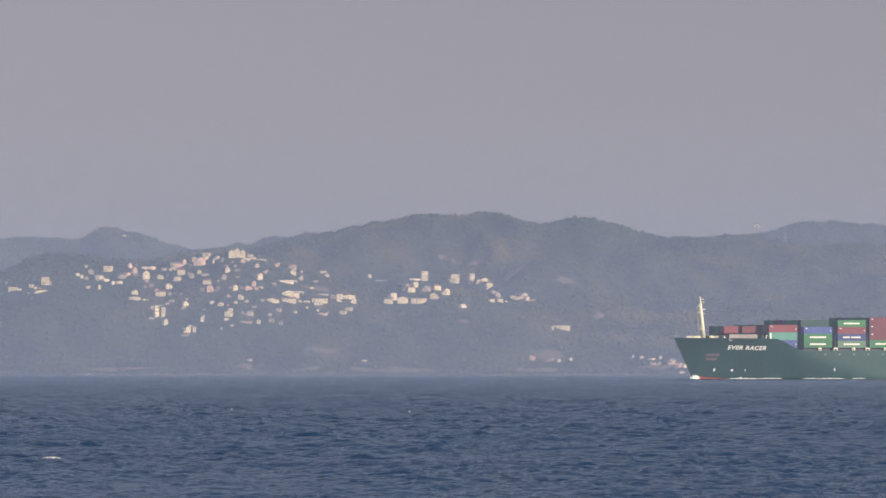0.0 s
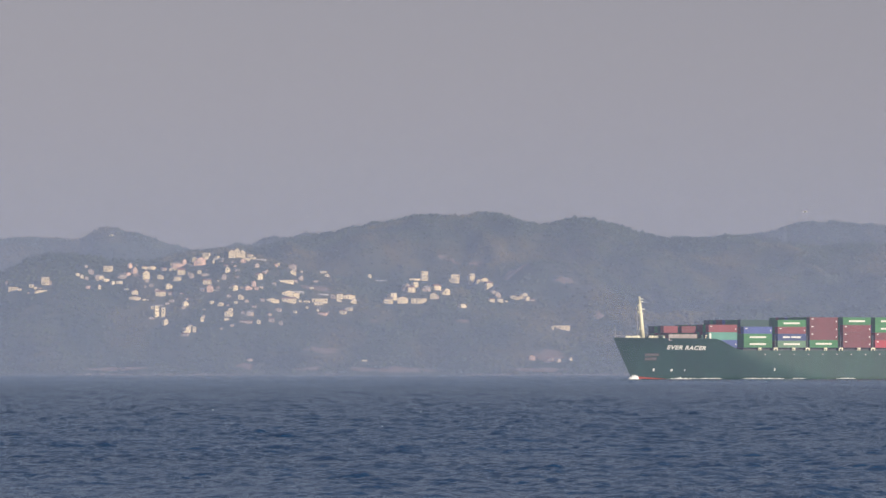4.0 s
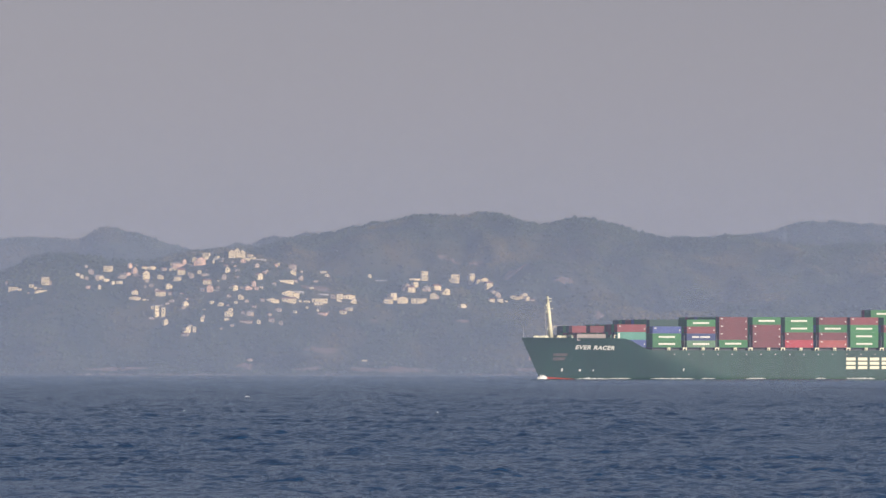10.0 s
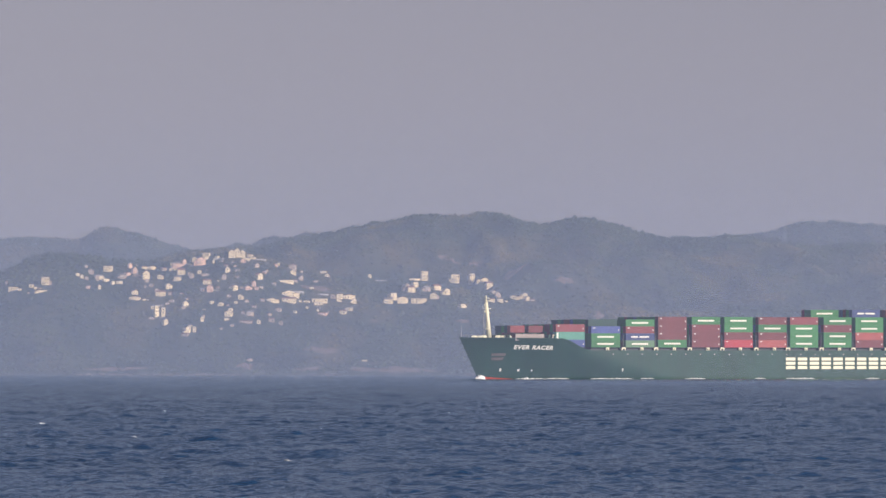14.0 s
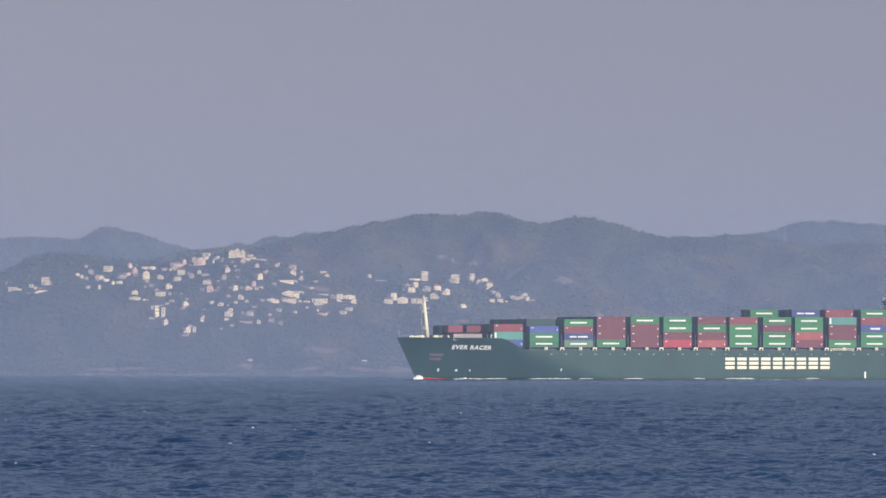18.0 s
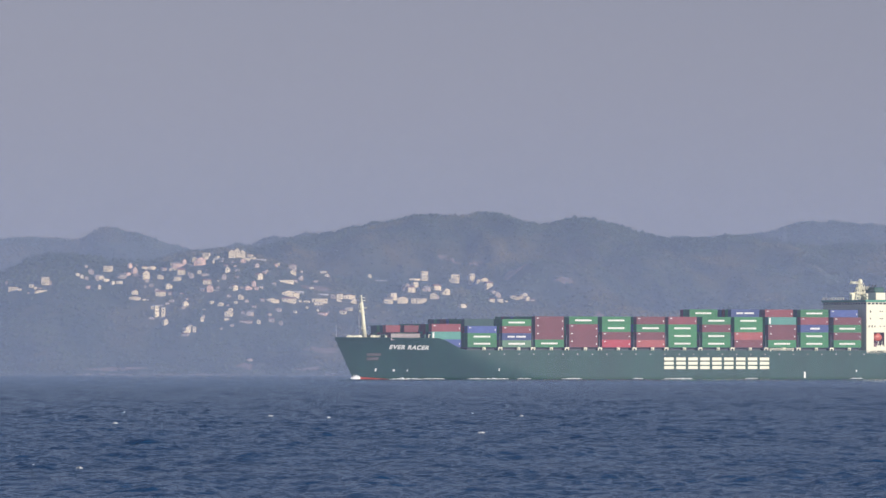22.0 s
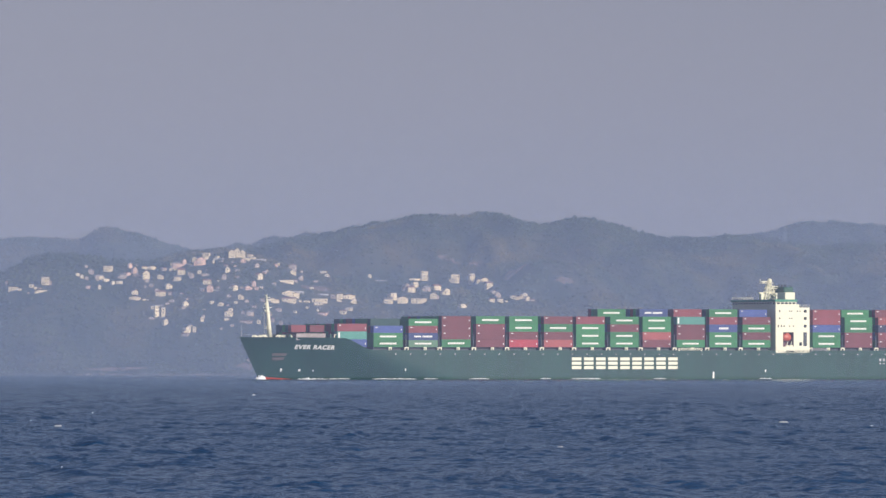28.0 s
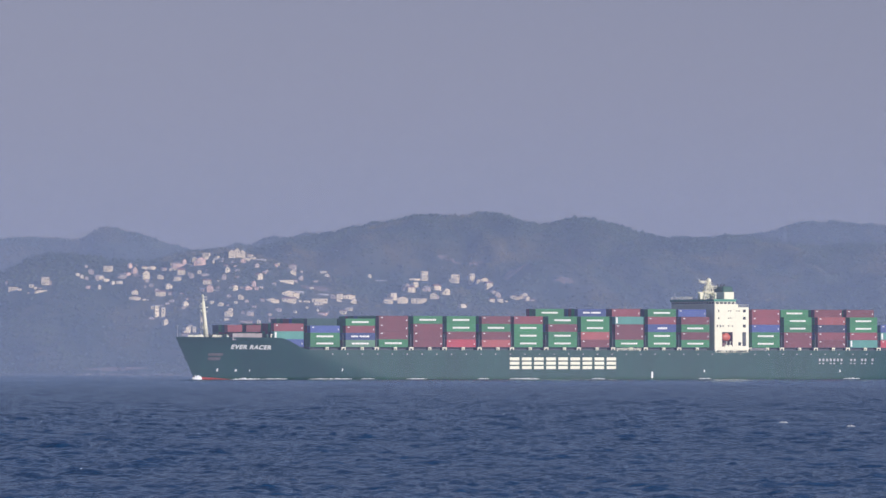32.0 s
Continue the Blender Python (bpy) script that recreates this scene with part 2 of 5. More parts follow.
CREST_FAR = [(-414.4, 77.6), (-274.4, 83.5), (-262.2, 84.6), (-223, 83.2), (-221.2, 85.6), (-211.4, 90.9), (-204.4, 91.2), (-197.4, 88.4),
            (-192.9, 88.1), (-184.8, 86.3), (-182.7, 84.9), (-178.2, 84.2), (-172.9, 81.1), (-169.4, 80), (-165.2, 79.7), (-155.4, 76.5),
            (-134.4, 78.3), (-126.7, 81.1), (-123.2, 80), (-118.3, 79.7), (-114.8, 81.1), (-111.7, 83.2), (-104.7, 85.3), (-100.5, 84.2),
            (-90.7, 85.3), (-87.2, 87), (-83.7, 87.7), (-64.4, 84.6), (40.6, 82.8), (145.6, 83.2), (189.4, 86.3), (202.3, 88.1), (220.9, 94),
            (236.6, 94.7), (243.6, 94.4), (257.6, 92.6), (266.4, 93), (274.4, 91.9), (390.6, 84.6)]
CREST_FRONT = [(-366, 44), (-267, 50.6), (-242, 56.1), (-227, 63.9), (-215, 67), (-202, 66.3), (-181, 63.9), (-150, 62), (-134, 65.4),
               (-113, 67.6), (-97, 64.5), (-75, 56.8), (-41, 50.6), (-11, 49), (20, 45.9), (51, 38.2), (82, 27.4), (129, 22.7), (175, 27.4),
               (242, 32), (345, 32)]
SHORE = 4045.0


def crest(line, x):
    xs, zs = zip(*line)
    return (np.interp(x - 1.5, xs, zs) + np.interp(x, xs, zs) * 2 + np.interp(x + 1.5, xs, zs)) / 4 - 0.75


def land(x, y):
    """Height of the ground of the far shore."""
    x, y = np.asarray(x, dtype=float), np.asarray(y, dtype=float)
    shore = SHORE + 8 * (grain(x / 45, x * 0, 5) - 0.5)
    gully = rough_noise(x / 60, y / 110, 11)
    front = crest(CREST_FRONT, x) * (0.25 * np.clip((y - shore) / (4330 - shore), 0, 1) + 0.75 * soft((y - shore) / (4330 - shore))) - 0.3 * np.clip(y - 4330, 0, None)
    main = crest(CREST_MAIN, x) * (0.45 * np.clip((y - shore) / (4700 - shore), 0, 1) + 0.55 * soft((y - shore) / (4700 - shore))) - 0.4 * np.clip(y - 4700, 0, None)
    back = crest(CREST_FAR, x) * soft((y - 4620) / 280) - 0.5 * np.clip(y - 4900, 0, None)
    mid = soft((y - shore) / 60) * np.minimum(soft((4690 - y) / 160) + 0.0, 1)
    carve = (gully - 0.5) * 28 * mid * soft((main - front) / 20) + (rough_noise(x / 25, y / 30, 3) - 0.5) * 4 * soft((y - shore) / 40) * np.where(y < 4300, 1, soft((4330 - y) / 30))
    # spurs and gullies running down from the main ridge
    fold = np.abs(grain((x + 0.12 * (y - 4400)) / 27, y / 230, 41) - 0.5) + 0.5 * np.abs(grain((x - 0.1 * (y - 4400)) / 12, y / 120, 43) - 0.5)
    carve = carve - (fold - 0.3) * 15 * mid * soft((main - front - 4) / 16)
    return np.maximum(np.maximum(front, main), back) + carve - 1.2 * soft((shore + 2 - y) / 12)


# ---- sea ----
def build_sea():
    far = fresh()
    bmesh.ops.create_grid(far, x_segments=4, y_segments=4, size=9000)
    sea = new("sea", mesh_of(far, "sea", M_FAR_SEA))
    sea.location = (0, 3000, -0.22)
    tagged(sea, "dark blue open sea under wind", "sea", kind="structure")


WAVE_SETS = ((3, 1.0, -0.45, -2.3), (8, -0.7, 0.30, -1.5))      # seed, slant, drift in metres a second


def wave_sheet(seed, slant, vx):
    """Wind chop: many short trains of waves spread widely round one direction, with peaked crests."""
    rng = np.random.default_rng(seed)
    d, rows = 270.0, []
    while d < 4040:
        rows.append(d)
        d += 0.40 if d < 640 else 0.40 * (d / 640) ** 2.0
    ys = np.array(rows)
    cols = 400
    side = np.linspace(0, 1, cols)[None, :]
    half = 0.0575 * ys[:, None] + 2
    x = -half - max(vx * 32, 0) + side * (2 * half + abs(vx) * 32)
    y = np.repeat(ys[:, None], cols, 1)
    z = np.zeros_like(x)
    for k in range(44):
        length = 0.7 * 1.062 ** k
        turn = rng.normal(0.0, 0.8) + 0.25 * slant
        amp = 0.0085 * length ** 0.7 * (1 + 0.12 * float(soft((length - 1.5) / 2)))
        fade = soft((length * 600 - y) / (length * 260))
        ph = (x * math.sin(turn) + y * math.cos(turn)) * 2 * math.pi / length + rng.uniform(0, 6.28)
        ph = ph + 1.6 * np.sin(x / (length * 0.9) + rng.uniform(0, 6)) + 1.2 * np.sin(y / (length * 2.3) + rng.uniform(0, 6))
        c = np.sin(ph)
        z += amp * fade * (c + 0.4 * (c * c - 0.5))
    z += (rough_noise(x / 0.6, y / 1.0, seed, 5) - 0.5) * 0.34 * soft((1800 - y) / 900)
    z += (rough_noise(x / 6, y / 9, seed + 9) - 0.5) * 0.24
    z *= 0.35 + 1.3 * rough_noise(x / 12, y / 40, seed + 3)
    rough = rough_noise(x / 1.1, y / 1.1, seed + 17)
    for k in range(900):
        # single steeper crests among the chop
        cy = 285 * 3.6 ** rng.random()
        cx = rng.uniform(-1, 1) * (0.06 * cy + 4)
        near, sx, sy = cy / 430, rng.uniform(0.5, 2.2), rng.uniform(0.22, 0.4)
        high = rng.uniform(0.05, 0.15)
        i0, i1 = np.searchsorted(ys, (cy - 4 * near, cy + 4 * near))
        px, py = x[i0:i1], y[i0:i1]
        bow = cy + 0.25 * np.sin(px * 2.1 + k) + (px - cx) * rng.uniform(-0.25, 0.25)
        back = np.where(py > bow, 1.9, 1.0)
        z[i0:i1] += high * near ** 0.5 * (0.35 + 1.3 * rough[i0:i1]) * np.exp(-((px - cx) / (sx * near)) ** 2 - ((py - bow) / (sy * near * back)) ** 2)
    z = z * (0.72 + 0.24 * soft((y - 450) / 1500)) - 0.06
    verts = np.stack([x, y, z], 2).reshape(-1, 3)
    return sheet("wind_waves", verts, grid_faces(len(ys), cols), M_SEA), verts


def foam_blob(rng, wide, deep, high, ragged=0.25):
    """A low lumpy ridge of broken water, its base a little under the surface."""
    bm = fresh()
    n = 16 if wide < 2 else 18 if ragged > 0.6 else 44
    rows = []
    for i in range(n):
        f = -1 + 2 * i / (n - 1)
        e = max(0.0, 1 - f * f) ** 0.6 * rng.uniform(ragged, 1.1)
        ring = []
        for a in range(5):
            t = math.pi * a / 4
            k = rng.uniform(0.65, 1.25) if 0 < a < 4 else 1
            ring.append(bm.verts.new((f * wide / 2, -math.cos(t) * deep * e * k, math.sin(t) * high * e * k - high * 0.35)))
        rows.append(ring)
    for i in range(n - 1):
        for a in range(4):
            bm.faces.new((rows[i][a], rows[i + 1][a], rows[i + 1][a + 1], rows[i][a + 1]))
    return bm


def build_waves():
    made = []
    for seed, slant, vx, vy in WAVE_SETS:
        me, verts = wave_sheet(seed, slant, vx)
        ob = new("wind_waves", me)
        tagged(ob, "dark blue choppy sea surface with short wind waves", "sea", "wind waves", "stuff")
        made.append((ob, vx, vy))
        # small flecks of foam on the highest crests
        rng = np.random.default_rng(seed + 40)
        near = verts[verts[:, 1] < 1500]
        top = near[near[:, 2] > np.quantile(near[:, 2], 0.9975)]
        pick = top[rng.choice(len(top), 4, replace=False)]
        bm = fresh()
        for p in pick:
            size = p[1] * 7e-5 * rng.uniform(0.6, 2.0)
            bmesh.ops.create_icosphere(bm, subdivisions=1, radius=1.0, matrix=Matrix.Translation(p) @ Matrix.Diagonal((size, size * 1.2, size * 0.28, 1)))
        ob = new("foam_flecks", mesh_of(bm, "foam_flecks", M_FOAM))
        tagged(ob, "small white flecks of foam on wave crests", "foam", "foam flecks", "stuff")
        made.append((ob, vx, vy))
    return made


# breaking crests: seconds, metres across and away, breadth
CAPS_FIRST = [
    (0, -21.1, 427, 1.15), (0.6, -11.4, 476, 0.5), (2, -40.2, 855, 0.49), (2, -5.6, 835, 0.72), (2, 5.5, 480, 0.55),
    (2, 23.2, 444, 0.63), (3, -51, 1324, 0.85), (3, -14.9, 754, 0.75), (3, 0.8, 458, 0.26), (3, 6, 342, 0.39),
    (3, 6.6, 483, 0.28), (6, 1.4, 489, 1.3), (6.1, 3.9, 489, 0.5), (7, -6.1, 762, 0.33), (7, -1, 483, 0.35), (7, 2.4, 480, 0.27),
    (7, 7.3, 960, 0.55)]
CAPS_SECOND = [
    (8, -71.5, 1559, 1.11), (8, -5.5, 594, 0.59), (8, 10.1, 458, 0.46), (8, 28.9, 1632, 1.05), (8.1, 21.7, 430, 0.8),
    (8.3, -7.2, 590, 1.3), (9, -26.3, 595, 1), (9, 17.7, 455, 0.8), (10, -31, 1253, 1.07), (11.2, 9, 520, 0.8),
    (12, -11.2, 410, 1.11), (12, -10.6, 1031, 0.59), (12, 33.4, 694, 0.5), (13, -8.6, 486, 0.7), (14, -34.3, 674, 0.87),
    (14, -21.4, 548, 0.39), (14, -8.1, 412, 0.41)]
CAPS_THIRD = [
    (16.5, -16.2, 422, 1.3), (17, -80.2, 1632, 0.93), (17, -51.1, 1169, 0.58), (17, -16.1, 400, 1.09), (18, -15.2, 631, 0.27),
    (18, -13.5, 501, 0.29), (18, -0.9, 508, 0.22), (18, 24, 441, 0.25), (18, 25.5, 527, 0.53), (19, -16.4, 415, 0.8),
    (19, -14.8, 420, 0.7), (20.2, -19.3, 413, 1.2), (21, -20.4, 430, 0.8), (22, -28.2, 680, 0.58), (22, -17.6, 383, 0.33),
    (22, -17, 779, 0.56), (22, -10.9, 754, 0.38), (22, 2.8, 584, 0.58), (22, 7.7, 779, 0.45)]
CAPS_FOURTH = [
    (23, -28.4, 545, 0.6), (23, 15.4, 443, 0.4), (23, 19.7, 680, 0.8), (24, -27.8, 835, 0.54), (24, -22.3, 415, 0.71),
    (24, -9.8, 579, 0.41), (24, 2.2, 754, 0.65), (24, 6.6, 435, 0.5), (24, 9.3, 1231, 1.23), (24, 14.2, 420, 0.78),
    (25, -31, 604, 0.69), (25, -21, 396, 0.23), (25, -12.7, 754, 0.54), (25, 8.9, 504, 0.65), (25, 9.7, 483, 0.28),
    (25, 9.8, 320, 0.37), (25, 11.1, 797, 0.57), (25, 16.3, 430, 0.31)]
CAPS_FIFTH = [
    (25.6, -12, 470, 0.9), (28, -31.6, 649, 0.65), (28, -31.6, 1324, 0.76), (28, 7.1, 480, 0.41), (28, 29.8, 693, 0.9),
    (28, 35, 649, 0.65), (28.6, 12.6, 440, 1.1), (29.2, 11.2, 424, 1), (30, -39.3, 1275, 0.73), (30, -1.2, 806, 0.4),
    (30, 2.4, 694, 0.4), (30, 4.7, 687, 0.49), (30.6, -22, 500, 0.8), (31, -14.9, 400, 0.46), (31, -0.5, 441, 0.31),
    (31, 27.3, 680, 0.58), (31, 28, 548, 0.63), (31, 32.5, 674, 0.96), (32, 29.8, 693, 0.9), (32, 33.5, 650, 0.8)]
WHITECAPS = CAPS_FIRST + CAPS_SECOND + CAPS_THIRD + CAPS_FOURTH + CAPS_FIFTH


def build_whitecaps():
    made = []
    for i, (t, x, y, w) in enumerate(WHITECAPS):
        rng = random.Random(i)
        ob = new("whitecap", mesh_of(foam_blob(rng, w, 0.4, 0.12 * max(1.0, y / 600), 0.45), "whitecap", M_SPRAY, True))
        tagged(ob, "white breaking wave crest", "whitecap", "whitecaps")
        made.append((ob, t, x, y))
    return made


def build_bow_wave():
    """Broken water along the ship's side."""
    made = []
    for i, (x, long, high, out) in enumerate(((8.5, 4.0, 2.6, 0.3), (26.0, 12.0, 0.66, 0.6), (36.0, 10.0, 0.36, 0.6), (52.0, 8.0, 0.36, 0.6),
                                              (60.0, 11.0, 0.46, 0.7), (71.0, 6.0, 0.3, 0.5), (91.0, 9.0, 0.38, 0.6), (119.0, 5.0, 0.3, 0.5), (133.0, 6.0, 0.3, 0.5),
                                              (138.5, 9.0, 0.42, 0.6), (168.0, 6.0, 0.3, 0.5), (214.0, 6.0, 0.36, 0.5), (279.0, 8.0, 0.4, 0.5))):
        rng = random.Random(100 + i)
        bm = foam_blob(rng, long, 0.9, high, 0.75 if i == 0 else 0.25)
        for v in bm.verts:
            v.co.y += hull_y(x + v.co.x, 0.0) - out + 0.2
            v.co.x += x
            v.co.z = max(v.co.z, -0.4) + 0.22
        ob = new("bow_wave", mesh_of(bm, "bow_wave", M_FOAM, True))
        tagged(ob, "white broken water along the ship's side", "bow wave", "bow waves")
        CARGO.append((ob, Matrix()))


M_FEATHER = paint("white_feather", (0.8, 0.8, 0.8), rough=0.8, vary=0.1, size=0.3, bump=0.1)
# gulls: way across in metres a second, and rows of seconds, metres across at the start, height
GULLS = ((1000, 39.7, -20.4, ((0, 22.7), (1.5, 21.5), (32, 22.5))), (1000, 68.0, -27.0, ((0, 15.0), (2, 14.7), (32, 16.0))),
         (1000, 140.2, -23.6, ((0, 26.0), (3.5, 25.0), (5.5, 23.3), (32, 22.0))), (1050, -42.3, -21.0, ((0, 22.3), (32, 23.0))))


def build_gulls():
    made = []
    for y, x0, vx, heights in GULLS:
        ob = new("gull")
        tagged(ob, "white gull gliding low over the strait", "gull", "gulls")
        bm = fresh()
        bmesh.ops.create_icosphere(bm, subdivisions=2, radius=1.0, matrix=Matrix.Diagonal((0.24, 0.07, 0.07, 1)))
        part("body", bm, M_FEATHER, ob, smooth=True)
        bm = fresh()
        bmesh.ops.create_icosphere(bm, subdivisions=1, radius=0.055, matrix=Matrix.Translation((-0.24, 0, 0.04)))
        part("head", bm, M_FEATHER, ob, smooth=True)
        for sgn in (-1, 1):
            bm = fresh()
            up = [(-0.1, 0.04, 0.03), (0.1, 0.04, 0.03), (0.12, 0.3, 0.14), (-0.1, 0.3, 0.16), (0.16, 0.62, 0.1), (0.06, 0.62, 0.11)]
            v = [bm.verts.new((p[0], p[1] * sgn, p[2])) for p in up] + [bm.verts.new((p[0], p[1] * sgn, p[2] - 0.02)) for p in up]
            for q in ((0, 1, 2, 3), (3, 2, 4, 5), (9, 8, 7, 6), (11, 10, 8, 9), (0, 3, 9, 6), (3, 5, 11, 9), (1, 7, 8, 2), (2, 8, 10, 4), (5, 4, 10, 11)):
                bm.faces.new([v[k] for k in q])
            bmesh.ops.recalc_face_normals(bm, faces=bm.faces)
            part("wing", bm, M_FEATHER, ob)
        bm = fresh()
        box(bm, 0.2, 0.36, -0.06, 0.06, -0.01, 0.015)
        part("tail", bm, M_FEATHER, ob)
        made.append((ob, [(t, pose(x0 + vx * t, y, z)) for t, z in heights]))
    return made


# ---- haze over the strait, put in as tinted sheets ----
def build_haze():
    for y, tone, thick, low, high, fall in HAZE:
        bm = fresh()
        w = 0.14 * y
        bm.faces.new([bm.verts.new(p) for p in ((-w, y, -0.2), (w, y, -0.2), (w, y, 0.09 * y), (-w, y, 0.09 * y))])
        ob = new("haze", mesh_of(bm, "haze", haze_stuff("sea_haze_sheet", tone, thick, low, high, fall, max(0.15, 5.1 * (1 - y / SHORE)))))
        tagged(ob, "thin pale blue see-through sheet standing in for sea haze", "haze", "haze", "structure")


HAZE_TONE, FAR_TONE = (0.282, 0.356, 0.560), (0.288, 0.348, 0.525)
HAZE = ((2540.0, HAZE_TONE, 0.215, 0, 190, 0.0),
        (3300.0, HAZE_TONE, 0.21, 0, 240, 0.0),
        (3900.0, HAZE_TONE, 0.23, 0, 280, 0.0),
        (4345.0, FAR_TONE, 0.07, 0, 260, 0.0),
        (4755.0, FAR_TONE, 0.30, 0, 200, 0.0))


# ---- far shore ----
def build_land():
    xs = np.arange(-440, 441, 2.5)
    ys = np.concatenate([np.arange(4024, 4100, 2.5), np.arange(4100, 4960, 5.0)])
    x, y = np.meshgrid(xs, ys)
    verts = np.stack([x, y, land(x, y)], 2).reshape(-1, 3)
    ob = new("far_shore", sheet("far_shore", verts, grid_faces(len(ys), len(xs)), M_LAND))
    tagged(ob, "hazy scrub-covered hills of the far shore", "hills", kind="structure")


def build_shore():
    """A broken line of pale rocks and beach at the water's edge."""
    rng = np.random.default_rng(12)
    bm = fresh()
    for k in range(420):
        x = rng.uniform(-300, 300)
        y = SHORE + 8 * (float(grain(np.array(x / 45), np.array(0.0), 5)) - 0.5) + rng.uniform(-3, 4)
        r = rng.uniform(0.5, 1.6)
        if grain(np.array(x / 22), np.array(3.0), 8) < 0.4:
            continue
        m = Matrix.Translation((x, y, 0.1)) @ Matrix.Rotation(rng.uniform(0, 6), 4, "Z") @ Matrix.Diagonal((r * 2.2, r, r * rng.uniform(0.35, 0.9), 1))
        made = bmesh.ops.create_icosphere(bm, subdivisions=1, radius=1.0, matrix=m)["verts"]
        for v in made:
            v.co += Vector(rng.uniform(-0.2, 0.2, 3) * r)
    ob = new("shore_rocks", mesh_of(bm, "shore_rocks", M_ROCK))
    tagged(ob, "pale brown rocks along the water's edge", "rocks", kind="stuff")


def build_masts():
    """Thin lattice masts on the far ridges."""
    for x, y, high in ((203.0, 4690.0, 11.0), (71.0, 4420.0, 7.0)):
        ob = new("lattice_mast")
        tagged(ob, "thin grey steel lattice mast on the ridge", "mast", "ridge masts")
        ob.matrix_world = pose(x, y, float(land(x, y)) - 0.3)
        for sx in (-1, 1):
            for sy in (-1, 1):
                part("leg", rod(fresh(), (sx * 0.6, sy * 0.6, 0), (sx * 0.12, sy * 0.12, high), 0.08, 0.05, 5), M_GREY, ob)
        for k in range(1, 6):
            w = 0.6 - 0.48 * k / 6
            bm = fresh()
            for a, b in (((-w, -w), (w, -w)), ((w, -w), (w, w)), ((w, w), (-w, w)), ((-w, w), (-w, -w))):
                rod(bm, (*a, high * k / 6), (*b, high * k / 6), 0.05, n=4)
            part("brace", bm, M_GREY, ob)


# bare and dry slopes: place, half breadth, half depth
CLEARINGS = [(4.2, 4512, 8.1, 15.5), (19.6, 4497.75, 6.1, 8.2), (-69.4, 4268, 9.6, 15.5), (39.7, 4412, 9.5, 17.0),
             (66.1, 4366.25, 8.1, 9.8), (-64.2, 4130, 11.7, 11.5), (55.2, 4142.75, 11.7, 22.2), (-102.4, 4084.75, 5.5, 9.8),
             (-18.6, 4075, 18.9, 12.0), (84.7, 4299, 4.3, 18.0), (-41.9, 4077.25, 8.7, 9.2), (-69.6, 4076.25, 7.6, 8.8),
             (51.5, 4093.25, 17.2, 11.8), (113.0, 4098, 12.6, 16.5), (10.8, 4209.5, 4.5, 4.5), (-170.2, 4076, 21.4, 7.5),
             (-37.3, 4207.75, 3.6, 3.8)]


def build_bare_slopes():
    for k, (cx, cy, rx, ry) in enumerate(CLEARINGS):
        us, vs = np.meshgrid(np.linspace(-1, 1, 25), np.linspace(-1, 1, 17))
        keep = 1.05 - 0.85 * rough_noise(us * 2.6 + k * 7, vs * 2.6, 31)
        r = np.maximum(np.hypot(us, vs), 1e-6)
        sq = np.maximum(np.abs(us), np.abs(vs)) / r * keep
        x, y = cx + us * sq * rx * 1.3, cy + vs * sq * ry * 1.3
        verts = np.stack([x, y, land(x, y) + 0.25 - 0.5 * np.clip(np.maximum(np.abs(us), np.abs(vs)) - 0.8, 0, 1) * 5], 2).reshape(-1, 3)
        ob = new("bare_slope", sheet("bare_slope", verts, grid_faces(17, 25), M_SOIL))
        tagged(ob, "bare pale brown earth on the hillside", "bare slope", "bare slopes", "structure")


def in_clearing(x, y):
    hit = np.zeros(x.shape, bool)
    for cx, cy, rx, ry in CLEARINGS:
        for ahead in (0, 5, 10, 15):
            hit |= ((x - cx) / rx) ** 2 + ((y + ahead - cy) / ry) ** 2 < 1 + 0.8 * (grain(x / 5, y / 5, 2) - 0.5)
    return hit


def build_woods():
    rng = np.random.default_rng(5)
    ico = fresh()
    bmesh.ops.create_icosphere(ico, subdivisions=1, radius=1.0)
    base = np.array([v.co[:] for v in ico.verts])
    tri = np.array([[v.index for v in f.verts] for f in ico.faces])
    ico.free()
    n = 60000
    y = SHORE + 12 + (4915 - SHORE - 12) * rng.random(n) ** 0.9
    x = (rng.random(n) * 2 - 1) * 0.062 * y
    keep = (~in_clearing(x, y) | (rng.random(n) < 0.12)) & (rough_noise(x / 18, y / 18, 21) > 0.25)
    for hx, hy, hs in HOUSE_SPOTS:
        keep &= ~((np.abs(x - hx) < hs * 0.5 + 0.9) & (y - hy < hs * 0.9 + 1) & (y - hy > -hs * 0.8 - 14))
    x, y = x[keep], y[keep]
    r = (0.6 + 1.35 * rng.random(len(x)) ** 2.3) * np.where(y > 4650, 0.85, np.where(y > 4420, 0.75, 0.95))
    z = land(x, y) + r * 0.3
    verts, faces = [], []
    for i in range(len(x)):
        a = rng.random() * 6.28
        lump = base * (0.72 + 0.55 * rng.random((len(base), 1))) * (r[i], r[i], r[i] * (0.5 + 0.45 * rng.random()))
        c, s = math.cos(a), math.sin(a)
        verts.append(np.stack([lump[:, 0] * c - lump[:, 1] * s + x[i], lump[:, 0] * s + lump[:, 1] * c + y[i], lump[:, 2] + z[i]], 1))
        faces.append(tri + i * len(base))
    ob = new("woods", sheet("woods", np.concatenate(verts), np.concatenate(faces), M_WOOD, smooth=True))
    tagged(ob, "dull green woods covering the hillsides", "woods", kind="stuff")


